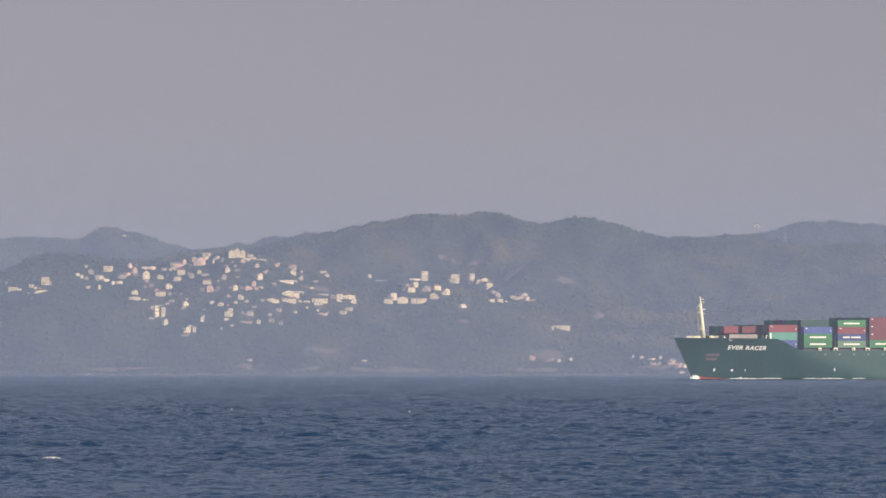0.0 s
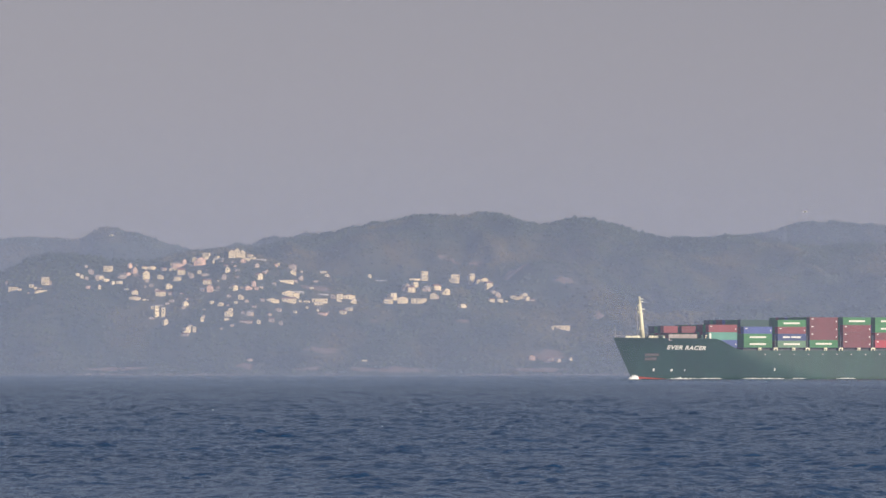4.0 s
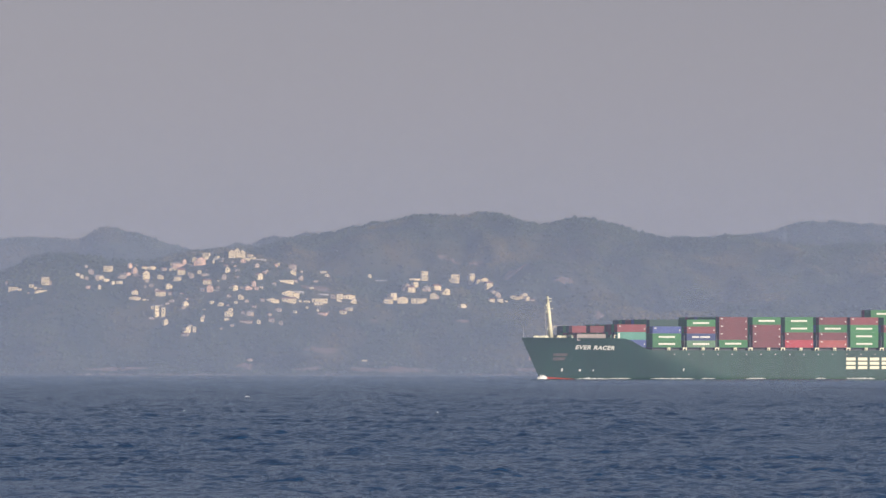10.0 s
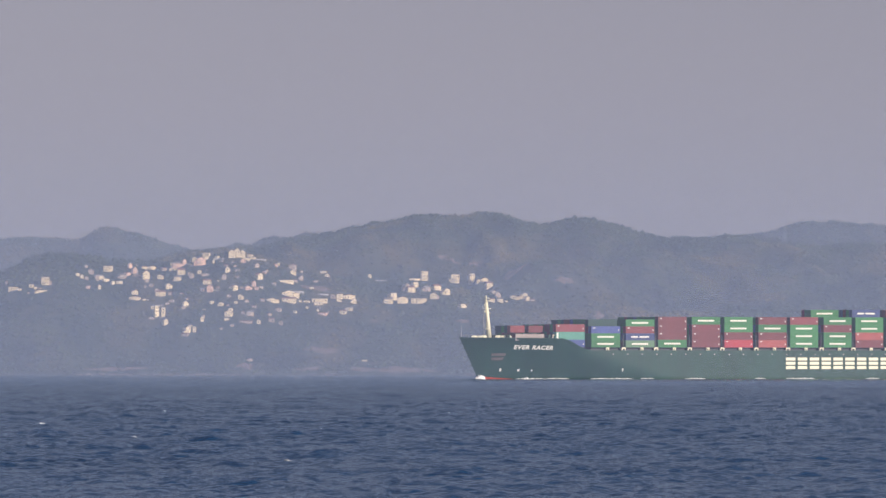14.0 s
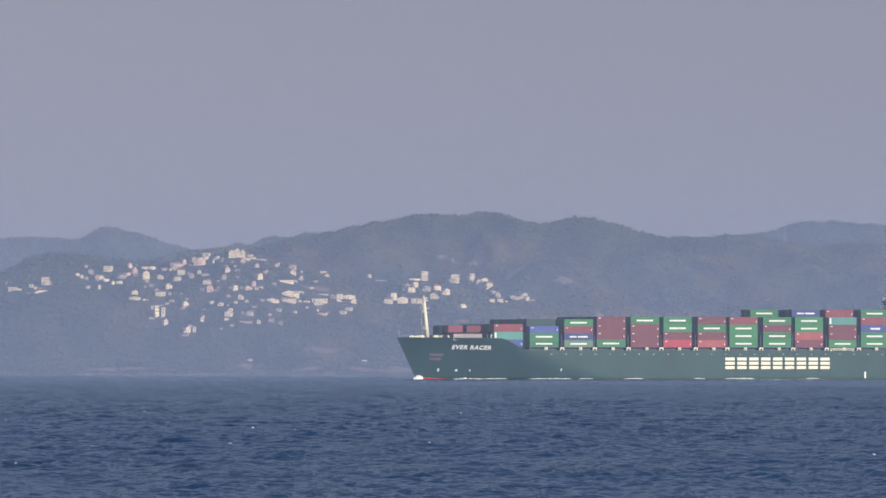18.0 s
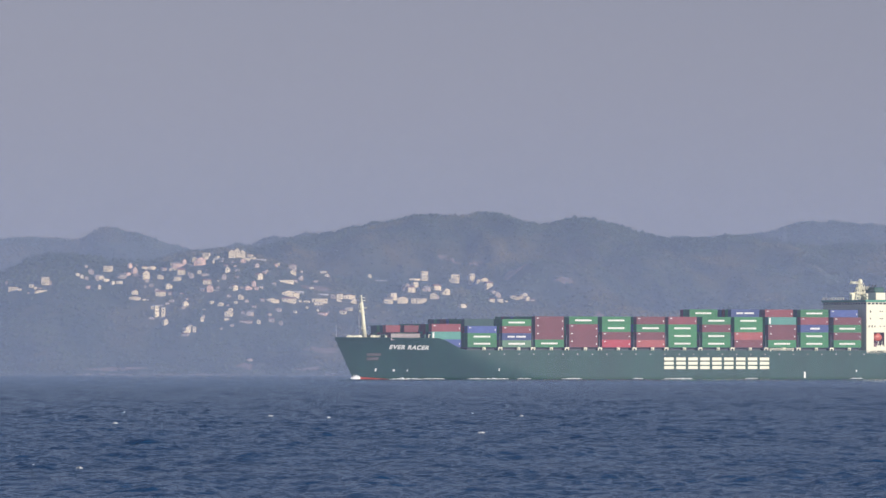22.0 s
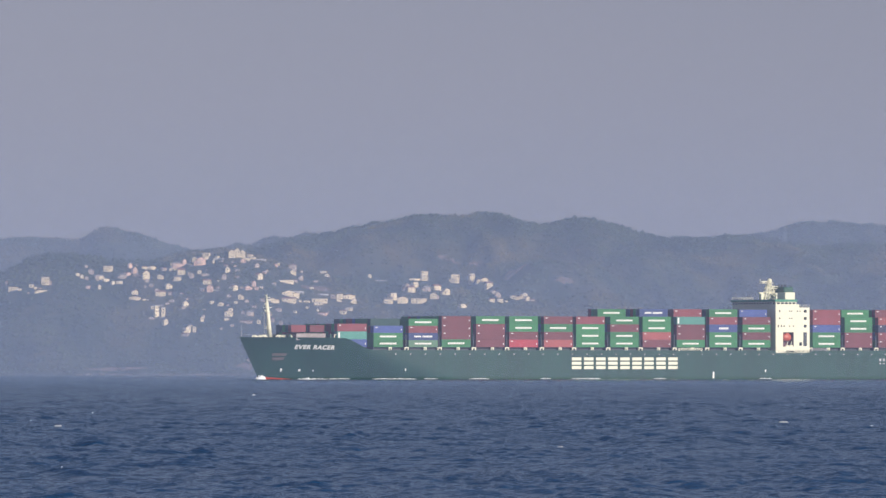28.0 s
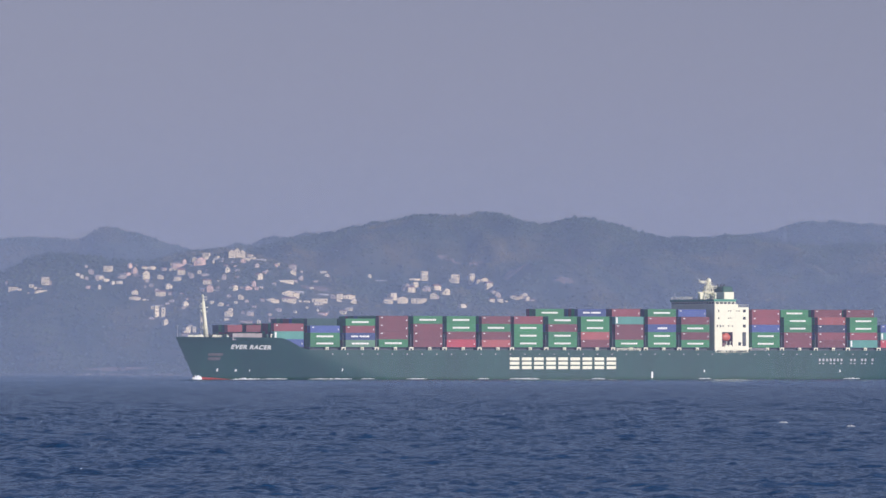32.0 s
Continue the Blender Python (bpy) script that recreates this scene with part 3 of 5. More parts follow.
# houses of the far shore: build, place, breadth, height
# (g gabled cream, f flat-roofed white, p pinkish render, d dull timber, t tall block, s on stilts)
HAMLET_WEST_A = [
    ("d", -234.9, 4259.5, 1.2, 1.8), ("f", -230.2, 4234.5, 4.2, 1.8), ("f", -226.3, 4230.5, 1.8, 0.9), ("d", -221.3, 4221, 0.9, 0.9),
    ("f", -220.4, 4232.5, 1.8, 1.5), ("f", -217.7, 4228, 1.2, 1.2), ("f", -215.5, 4219.5, 3.3, 1.2), ("d", -215.0, 4227, 1.5, 0.6),
    ("f", -212.6, 4221.5, 2.4, 0.6), ("f", -212.3, 4234.5, 4.5, 3.9), ("g", -196.6, 4260.5, 1.5, 1.5), ("g", -194.2, 4255, 1.5, 2.1),
    ("d", -191.7, 4252.5, 1.5, 1.8), ("d", -189.9, 4267, 2.4, 2.7), ("f", -181.1, 4275, 4.0, 2.7), ("g", -183.3, 4257, 3.3, 2.4),
    ("d", -185.9, 4252, 1.8, 3.0), ("f", -180.8, 4253.5, 2.7, 1.2), ("f", -176.7, 4244, 1.5, 1.5), ("f", -173.8, 4246, 2.7, 1.2),
    ("g", -183.7, 4231, 1.2, 2.4), ("d", -172.6, 4261.5, 3.7, 2.4)]
HAMLET_WEST_B = [
    ("p", -169.0, 4285.5, 2.1, 2.8), ("p", -166.0, 4272.5, 2.7, 3.1), ("p", -169.5, 4268, 2.4, 1.8), ("d", -166.1, 4266.5, 2.4, 1.5),
    ("g", -161.8, 4290, 2.1, 1.5), ("g", -158.5, 4292.5, 4.6, 1.5), ("g", -159.8, 4261.5, 3.0, 4.3), ("d", -163.5, 4264, 1.5, 1.8),
    ("g", -164.4, 4224, 2.7, 2.4), ("g", -164.4, 4216, 4.8, 1.8), ("g", -159.0, 4216, 1.5, 0.9), ("g", -156.6, 4216.5, 1.2, 0.9),
    ("d", -156.4, 4243, 1.8, 1.5), ("d", -159.6, 4239.5, 0.9, 1.2), ("d", -150.8, 4290.5, 2.5, 1.5), ("g", -147.3, 4288.5, 1.5, 1.5),
    ("p", -143.6, 4295, 5.5, 2.5), ("p", -140.7, 4302.5, 2.2, 2.5), ("f", -147.5, 4303.5, 1.2, 1.5), ("g", -141.2, 4269, 3.4, 3.0),
    ("d", -135.0, 4258, 1.8, 2.4), ("d", -136.8, 4266, 1.2, 1.5), ("g", -152.2, 4261, 2.7, 2.4), ("g", -143.1, 4254, 3.9, 2.4)]
HAMLET_WEST_C = [
    ("p", -131.8, 4290.5, 5.2, 4.0), ("g", -135.0, 4304, 2.5, 2.5), ("f", -129.7, 4323, 3.1, 1.9), ("f", -128.7, 4309.5, 1.8, 1.2),
    ("g", -131.3, 4266.5, 1.8, 1.8), ("d", -127.5, 4260.5, 3.7, 1.2), ("g", -115.7, 4263, 2.4, 2.7), ("f", -124.5, 4293.5, 0.9, 1.5),
    ("f", -122.5, 4310.5, 1.8, 0.9), ("d", -117.8, 4249, 2.1, 3.0), ("g", -126.4, 4242.5, 3.6, 2.4), ("p", -124.7, 4227.5, 2.7, 3.6),
    ("g", -146.5, 4237.5, 3.0, 2.7), ("g", -150.8, 4223.5, 4.5, 2.7), ("d", -152.6, 4230, 2.4, 1.8), ("t", -151.3, 4187.5, 2.1, 5.4),
    ("t", -148.0, 4187, 1.8, 4.5), ("f", -154.3, 4202.5, 1.2, 1.5), ("g", -145.8, 4173.5, 2.7, 3.0), ("d", -154.2, 4183, 2.4, 1.2),
    ("d", -145.0, 4213, 2.4, 1.5), ("d", -146.7, 4209.5, 1.8, 1.2), ("g", -136.3, 4202, 2.7, 2.7), ("d", -137.6, 4198, 1.5, 1.5)]
HAMLET_MID_A = [
    ("g", -114.9, 4301.5, 2.8, 4.0), ("g", -112.2, 4302, 2.8, 4.6), ("g", -109.4, 4302, 2.8, 4.0), ("p", -108.4, 4287, 2.4, 2.1),
    ("g", -105.6, 4312, 2.5, 1.2), ("f", -103.3, 4304, 2.8, 0.9), ("d", -100.2, 4279, 2.4, 2.4), ("g", -89.6, 4309, 1.5, 1.2),
    ("d", -95.0, 4275, 1.2, 1.2), ("g", -98.1, 4252.5, 3.0, 3.3), ("d", -82.5, 4312, 3.1, 2.5), ("g", -81.3, 4295.5, 2.5, 2.5),
    ("d", -76.8, 4286, 2.4, 2.4), ("d", -77.0, 4313.5, 1.2, 0.9), ("f", -84.0, 4259.5, 6.1, 1.5), ("g", -110.8, 4228, 2.7, 2.7),
    ("p", -103.6, 4229.5, 3.3, 2.1), ("p", -101.1, 4237.5, 1.8, 2.7), ("d", -107.0, 4231.5, 2.7, 1.2), ("g", -107.6, 4209, 2.4, 2.7),
    ("g", -81.3, 4229.5, 7.6, 3.3), ("g", -82.3, 4218.5, 6.3, 2.7)]
HAMLET_MID_B = [
    ("g", -127.0, 4172.5, 1.5, 2.4), ("f", -134.2, 4156, 3.6, 3.0), ("f", -130.6, 4157, 1.5, 2.7), ("d", -135.8, 4151.5, 3.0, 1.5),
    ("g", -133.6, 4164.5, 2.1, 1.2), ("g", -118.2, 4200.5, 2.7, 2.1), ("f", -122.6, 4206.5, 1.8, 1.2),
    ("g", -113.1, 4178.5, 3.6, 3.0), ("g", -113.9, 4173, 2.4, 1.5), ("f", -112.5, 4187.5, 1.8, 1.2), ("g", -90.3, 4212.5, 5.7, 2.1),
    ("d", -102.2, 4182.5, 3.6, 2.4), ("d", -105.8, 4184.5, 1.5, 1.5), ("d", -104.0, 4171, 5.4, 1.2), ("g", -97.4, 4171.5, 1.5, 2.1),
    ("d", -90.7, 4177, 2.4, 2.1), ("d", -91.5, 4186, 1.8, 1.2), ("d", -85.6, 4175, 1.5, 2.1), ("d", -87.6, 4199, 2.4, 1.8),
    ("d", -110.9, 4163.5, 1.5, 0.9), ("d", -116.4, 4158.5, 1.5, 0.9), ("d", -126.2, 4178.5, 1.2, 1.8), ("d", -120.6, 4233, 1.5, 1.2),
    ("d", -100.1, 4197, 1.8, 0.9)]
HAMLET_EAST_A = [
    ("f", -76.0, 4223.5, 1.2, 0.9), ("f", -72.1, 4226, 2.1, 0.9), ("f", -73.6, 4226, 0.9, 0.6), ("f", -65.8, 4228, 6.9, 2.1),
    ("s", -66.2, 4216, 3.9, 3.0), ("f", -66.5, 4211, 0.9, 0.9), ("p", -64.3, 4205.5, 3.9, 1.2), ("d", -58.8, 4244.5, 2.4, 2.1),
    ("f", -55.7, 4237.5, 2.1, 3.9), ("f", -54.3, 4245, 1.2, 2.7), ("g", -50.1, 4247.5, 5.2, 2.1), ("g", -47.8, 4238.5, 2.4, 2.4),
    ("g", -53.6, 4214.5, 2.7, 2.1), ("g", -50.4, 4222.5, 3.6, 1.8), ("g", -67.2, 4458.5, 3.5, 1.3), ("g", -63.3, 4323, 2.2, 1.5),
    ("g", -41.3, 4451.5, 1.6, 1.9), ("d", -68.6, 4289, 2.5, 0.9), ("f", 63.6, 4238, 7.0, 1.8), ("f", 58.6, 4230.5, 0.9, 1.5),
    ("d", 27.7, 4351.5, 2.8, 2.2)]
HAMLET_EAST_B = [
    ("g", -29.7, 4249.5, 4.6, 2.7), ("t", -26.5, 4262.5, 3.7, 3.3), ("g", -21.6, 4252, 4.6, 3.3), ("d", -19.6, 4294.5, 3.7, 3.7),
    ("g", -16.9, 4292, 3.4, 3.1), ("f", -15.1, 4317.5, 3.1, 2.5), ("f", -15.6, 4450, 5.1, 1.0), ("t", -10.2, 4450.5, 3.2, 5.1),
    ("f", -13.1, 4251, 6.7, 2.4), ("g", -4.6, 4266, 4.0, 3.0), ("g", -2.8, 4309, 4.0, 2.8), ("g", 1.8, 4290.5, 4.0, 3.1),
    ("d", -8.9, 4299.5, 4.3, 2.5), ("f", 6.3, 4440, 4.8, 4.4), ("t", 16.5, 4435, 2.5, 4.8), ("g", 19.9, 4416, 1.6, 1.9),
    ("g", 23.4, 4420, 3.5, 1.9), ("g", 25.9, 4372, 3.4, 3.1), ("f", 28.3, 4350.5, 1.2, 1.6), ("d", 30.3, 4322.5, 2.8, 2.8),
    ("g", 26.6, 4283.5, 2.4, 1.8), ("g", 30.7, 4294.5, 3.4, 1.8)]
HARBOUR = [
    ("f", 34.7, 4305, 1.2, 0.6), ("f", 11.5, 4249, 3.9, 1.8), ("g", 39.4, 4342, 4.3, 2.2), ("g", 44.7, 4346.5, 3.7, 2.8),
    ("g", 46.5, 4343.5, 2.5, 2.2), ("d", 49.3, 4343.5, 1.9, 1.2), ("g", 99.6, 4150.5, 0.9, 1.2), ("g", 104.6, 4149.5, 1.8, 1.2),
    ("d", 107.5, 4144.5, 0.9, 0.9), ("f", 110.7, 4145, 2.7, 0.9), ("g", 114.3, 4147.5, 1.2, 1.5), ("p", 109.3, 4102, 2.9, 1.8),
    ("d", 112.4, 4107.5, 1.2, 1.8), ("p", 119.2, 4112, 3.5, 2.6), ("p", 122.9, 4087.5, 2.9, 2.3), ("g", 125.2, 4087, 1.8, 1.8),
    ("g", 123.1, 4056, 2.9, 0.9), ("d", 121.7, 4104.5, 2.1, 1.8)]
COAST = [
    ("f", -41.0, 4102, 1.8, 0.6), ("g", 67.0, 4132.5, 1.2, 1.8), ("d", 55.7, 4127.5, 2.4, 1.8), ("d", 60.7, 4124.5, 1.8, 1.8),
    ("p", 46.3, 4125.5, 2.4, 2.4), ("d", -99.6, 4100, 2.3, 1.2)]
HOUSES = HAMLET_WEST_A + HAMLET_WEST_B + HAMLET_WEST_C + HAMLET_MID_A + HAMLET_MID_B + HAMLET_EAST_A + HAMLET_EAST_B + HARBOUR + COAST
HOUSE_SPOTS = [(x, y, w) for _, x, y, w, _ in HOUSES]

M_CREAM = paint("cream_render", (0.86, 0.71, 0.45), rough=0.8, vary=0.12, size=0.6, bump=0.1, rand=0.12)
M_PINK = paint("pink_render", (0.74, 0.49, 0.36), rough=0.8, vary=0.12, size=0.6, bump=0.1, rand=0.12)
M_DULL = paint("weathered_wall", (0.47, 0.37, 0.29), rough=0.9, vary=0.2, size=0.6, bump=0.1, rand=0.25)
M_ROOF = paint("grey_roof_tile", (0.23, 0.21, 0.20), rough=0.7, vary=0.25, size=0.5, bump=0.2, rand=0.3)
M_TILE = paint("red_roof_tile", (0.24, 0.12, 0.085), rough=0.75, vary=0.25, size=0.5, bump=0.2, rand=0.25)
M_FLAT = paint("pale_flat_roof", (0.55, 0.52, 0.48), rough=0.8, vary=0.15, size=0.6, rand=0.15)
HOUSE_LABELS = {
    "g": ("cream rendered house with a grey gabled roof", M_CREAM), "f": ("white flat-roofed hillside house", M_CREAM),
    "p": ("pinkish rendered house on the slope", M_PINK), "d": ("weathered dull timber house among trees", M_DULL),
    "t": ("tall narrow cream apartment block", M_CREAM), "s": ("pale house raised on stilts", M_CREAM)}


def house(kind, x, y, w, h, turn):
    label, wall = HOUSE_LABELS[kind]
    ob = new("house")
    tagged(ob, label, "house", "hillside houses")
    w, h = w * 1.2, h * 1.14
    z = float(land(x - w * 0.4, y) + land(x + w * 0.4, y)) / 2 + 0.15
    odd = int(abs(x * 7 + y * 3)) % 6
    winged = w > 2.4 and kind in "gpdf" and odd in (0, 2, 3, 5)
    side = 1 if odd % 2 else -1
    if winged:
        # the breadth covers a lower wing beside the main block
        full, w = w, w / (1.22 + 0.03 * odd)
        x -= side * (full - w) / 2
    ob.matrix_world = pose(x, y + w * 0.1, z, 0, 0, turn)
    d = w * (0.75 if w < 4 else 0.6)
    foot = -1.4
    gable = kind in "gpd"
    eave = h * (0.7 if gable else 0.92)
    bm = fresh()
    if kind == "s":
        box(bm, -w / 2, w / 2, 0, d, h * 0.6, eave)
    else:
        box(bm, -w / 2, w / 2, 0, d, foot, eave)
        if w > 4:
            box(bm, -w * 0.1, w * 0.42, -0.6, 0.1, foot, eave * 0.55)
    part("wall", bm, wall, ob)
    if winged:
        ww, hw = full - w, h * (0.38 + 0.04 * odd)
        a0, a1 = (w / 2 + 0.003, w / 2 + ww) if side > 0 else (-w / 2 - ww, -w / 2 - 0.003)
        part("wing", box(fresh(), a0, a1, d * 0.15, d * 0.8, foot, hw), M_DULL if odd in (0, 3) else wall, ob)
        part("wing_roof", box(fresh(), a0 - 0.02, a1 + 0.02, d * 0.08, d * 0.87, hw, hw + 0.16), M_TILE if odd > 3 else M_ROOF, ob)
    if w > 3 and odd in (0, 2, 5) and kind != "s":
        bm = fresh()
        box(bm, -w * 0.46, -w * 0.12, -0.75, -0.003, eave * 0.46, eave * 0.46 + 0.14)
        box(bm, -w * 0.46, -w * 0.12, -0.75, -0.68, eave * 0.46 + 0.14, eave * 0.46 + 0.5)
        part("balcony", bm, M_FLAT, ob)
    if w > 3.2 and gable and odd != 4:
        part("chimney", box(fresh(), w * 0.2, w * 0.2 + 0.34, d * 0.55, d * 0.55 + 0.34, eave, h + 0.35), M_DULL, ob)
    if kind == "s":
        for k in range(4):
            bm = fresh()
            lx = -w / 2 + 0.15 + k * (w - 0.3) / 3
            box(bm, lx - 0.1, lx + 0.1, 0.1, 0.3, foot, h * 0.6)
            part("stilt", bm, M_FLAT, ob)
    bm = fresh()
    o = 0.12
    if gable:
        pts = [(-w / 2 - o, -o, eave), (w / 2 + o, -o, eave), (w / 2 + o, d + o, eave), (-w / 2 - o, d + o, eave)]
        v = [bm.verts.new(p) for p in pts]
        if w > h * 1.1 and int(x * 10) % 3:
            r = [bm.verts.new((-w / 2 - o, d / 2, h)), bm.verts.new((w / 2 + o, d / 2, h))]
            fs = ((v[0], v[1], r[1], r[0]), (v[2], v[3], r[0], r[1]), (v[1], v[2], r[1]), (v[3], v[0], r[0]), (v[3], v[2], v[1], v[0]))
        else:
            r = [bm.verts.new((0, -o, h)), bm.verts.new((0, d + o, h))]
            fs = ((v[1], v[2], r[1], r[0]), (v[3], v[0], r[0], r[1]), (v[0], v[1], r[0]), (v[2], v[3], r[1]), (v[3], v[2], v[1], v[0]))
        for f in fs:
            bm.faces.new(f)
        part("roof", bm, M_TILE if odd in (1, 4) else M_ROOF, ob)
        if not (w > h * 1.1 and int(x * 10) % 3):
            bm = fresh()
            bm.faces.new([bm.verts.new(p) for p in ((-w / 2 + 0.1, -o - 0.01, eave + 0.02), (w / 2 - 0.1, -o - 0.01, eave + 0.02), (0, -o - 0.01, h - 0.2))])
            part("gable", bm, wall, ob)
    else:
        box(bm, -w / 2 - o, w / 2 + o, -o, d + o, eave, h, 0.03)
        part("roof", bm, M_FLAT if int(abs(y) * 2) % 3 else M_ROOF, ob)
    # openings in the front
    n = max(1, min(4, int(w / 1.1)))
    storeys = 2 if h > 2.6 else 1
    if kind == "t":
        storeys = 3
    low = h * 0.62 if kind == "s" else 0.1
    for sx in range(n):
        for sz in range(storeys):
            if (sx * 7 + sz * 3 + int(abs(x) * 10)) % 5 in (0, 2):
                continue
            cx = -w / 2 + (sx + 0.5) * w / n
            ch = (eave - low) / storeys
            bm = fresh()
            yy = -0.62 if (w > 4 and -w * 0.1 < cx - 0.2 and cx + 0.2 < w * 0.42 and low + sz * ch + ch * 0.7 < eave * 0.55) else -0.02
            box(bm, cx - 0.14 * w / n, cx + 0.14 * w / n, yy - 0.02, yy + 0.04, low + sz * ch + ch * 0.26, low + sz * ch + ch * 0.7)
            part("window", bm, M_PANE, ob)
    return ob


def build_houses():
    rng = random.Random(4)
    for kind, x, y, w, h in HOUSES:
        house(kind, x, y, w, h, rng.uniform(-18, 46) * (0.4 if w > 4.4 else 1.0))
    # retaining walls and terraces on the village slope
    placed = list(HOUSE_SPOTS)
    while len(placed) < len(HOUSE_SPOTS) + 46:
        # the small outbuildings and cottages packed between the larger houses
        x, y = rng.gauss(-125, 34), rng.uniform(4190, 4300)
        w = rng.uniform(0.8, 2.0)
        if x > -58 or x < -200 or any(abs(x - a) < (w + b) * 0.55 and abs(y - c) < 6.5 for a, c, b in placed):
            continue
        placed.append((x, y, w))
        house(rng.choice("ddgdp"), x, y, w, w * rng.uniform(0.6, 1.0), rng.uniform(-38, 34))
    for x, y, long, turn in ((-121, 4304, 8, 2), (-101, 4304, 10, -2), (-88, 4262, 9, 2), (-66, 4250, 14, -2), (-122, 4230, 8, 0), (-33.4, 4450, 15, 0), (-83, 4240, 17, 0)):
        bm = fresh()
        box(bm, -long / 2, long / 2, 0, 0.5, -1.5, 0.5, 0.04)
        ob = new("retaining_wall", mesh_of(bm, "retaining_wall", M_FLAT))
        ob.matrix_world = pose(x, y, float(land(x, y)), 0, 0, turn)
        tagged(ob, "pale stone retaining wall on the slope", "wall", "retaining walls")


# ---- container ship ----
SHIP_ROWS = [(0, 87.07, 2982.81, 26.24), (8, 40.73, 2957.54, 26.83), (16, -5.48, 2932.35, 27.42), (24, -51.55, 2907.23, 28.01), (32, -97.48, 2882.19, 28.60)]
LONG, HALF = 309.0, 16.1
DECK, FORE = 10.75, 15.55
BASE = 11.85                      # underside of the deck cargo


def deck_at(x):
    return DECK + (FORE - DECK) * float(1 - soft((x - 35) / 12.0)) - 0.35 * min(x / 35, 1) * float(1 - soft((x - 35) / 12.0))


def half_at(x, up):
    """Half breadth of the hull at x metres from the bow; up: 0 at the keel line shown, 1 at the deck."""
    stem = 8.6 * (1 - up)
    run = 80 - 30 * up
    t = min(max((x - stem) / run, 0), 1)
    e = 1.75 + 0.5 * up
    b = HALF * (1 - (1 - t) ** e)
    if x > 265:
        b *= 1 - 0.45 * (1 - up) * ((x - 265) / 44) ** 2
    return b


def boot_at(x):
    return 1.05 - 1.6 * min(max((x - 8) / 20, 0), 1)


def hull_shell(low, high, levels):
    """One band of the hull's plating, both sides, between two heights given along the ship."""
    bm = fresh()
    stations = 96
    for sgn in (-1, 1):
        grid = []
        for j in range(levels + 1):
            ring = []
            for i in range(stations + 1):
                p = (i / stations) ** 1.7
                x = p * LONG
                z = low(x) + (high(x) - low(x)) * j / levels
                up = min(max((z + 1.5) / (FORE + 1.5), 0), 1)
                x = 8.6 * (1 - up) + (LONG - 8.6 * (1 - up)) * p
                z = low(x) + (high(x) - low(x)) * j / levels
                up = min(max((z + 1.5) / (deck_at(x) + 1.5), 0), 1)
                ring.append(bm.verts.new((x, sgn * half_at(x, up), z)))
            grid.append(ring)
        for j in range(levels):
            for i in range(stations):
                q = [grid[j][i], grid[j][i + 1], grid[j + 1][i + 1], grid[j + 1][i]]
                bm.faces.new(q if sgn < 0 else q[::-1])
        end = [grid[j][-1] for j in range(levels + 1)]
        mid = [bm.verts.new((LONG, 0, v.co.z)) for v in end]
        for j in range(levels):
            q = [end[j], mid[j], mid[j + 1], end[j + 1]]
            bm.faces.new(q if sgn < 0 else q[::-1])
    bmesh.ops.remove_doubles(bm, verts=bm.verts, dist=0.01)
    return bm


def slab_letters(parent, name, x0, x1, z0, z1, y, widths, gap, material, group_label=""):
    """Plain bars in a row on the port side, three to a character."""
    total = sum(widths)
    step = (x1 - x0 + gap) / total
    x = x0
    for w in widths:
        if w > 0.3:
            bm = fresh()
            for k in range(3):
                low = z0 + (z1 - z0) * 0.37 * k
                box(bm, x, x + step * w - gap, y - 0.04, y, low, low + (z1 - z0) * 0.26, 0.02)
            part(name, bm, material, parent, group_label)
        x += step * w


# bays of deck cargo: start along the ship, height of a box, colours of the outermost stack from the deck up
TALL, LOW = 2.875, 2.62
BAYS = [
    (33.5, TALL, 1, ["blue", "teal", "red"]),
    (47.2, LOW, 0, ["green", "green", "blue"]),
    (61.8, LOW, 0, ["pale green", "lettered blue", "red", "green"]),
    (75.6, TALL, 0, ["green", "maroon", "maroon", "maroon"]),
    (90.0, TALL, 0, ["maroon", "maroon", "maroon", "green"]),
    (104.0, TALL, 0, ["scarlet", "maroon", "green", "green"]),
    (118.7, TALL, 0, ["orange", "maroon", "green", "maroon"]),
    (132.4, TALL, 0, ["green", "green", "green", "red"]),
    (147.0, TALL, 0, ["green", "green", "maroon", "green"]),
    (160.9, TALL, 0, ["maroon", "orange", "green", "green"]),
    (175.6, TALL, 0, ["green", "maroon", "maroon", "teal"]),
    (189.7, TALL, 0, ["green", "green", "deep blue", "red", "green"]),
    (204.2, TALL, 0, ["green", "maroon", "green", "maroon"]),
    (235.0, TALL, 0, ["green", "green", "blue", "red", "red"]),
    (249.1, TALL, 0, ["maroon", "maroon", "green", "green"]),
    (264.0, TALL, 0, ["maroon", "red", "navy", "orange"]),
    (278.2, TALL, 0, ["teal", "red", "green", "green"]),
    (291.9, TALL, 0, ["scarlet", "teal", "blue"]),
]
# boxes of an upper tier that stand further inboard: bay, row, tier, colour
INBOARD = [(1, 1, 3, "dark green"), (8, 4, 4, "green"), (9, 1, 4, "lettered blue"), (10, 1, 4, "red"), (12, 1, 4, "blue"),
           (14, 1, 4, "green"), (15, 1, 4, "maroon"), (16, 1, 4, "maroon")]
PLAIN = {"blue", "maroon", "red", "scarlet", "orange", "teal", "navy", "dark green"}
BOX_LONG, BOX_WIDE = 12.19, 2.438
BOX_KINDS = {}


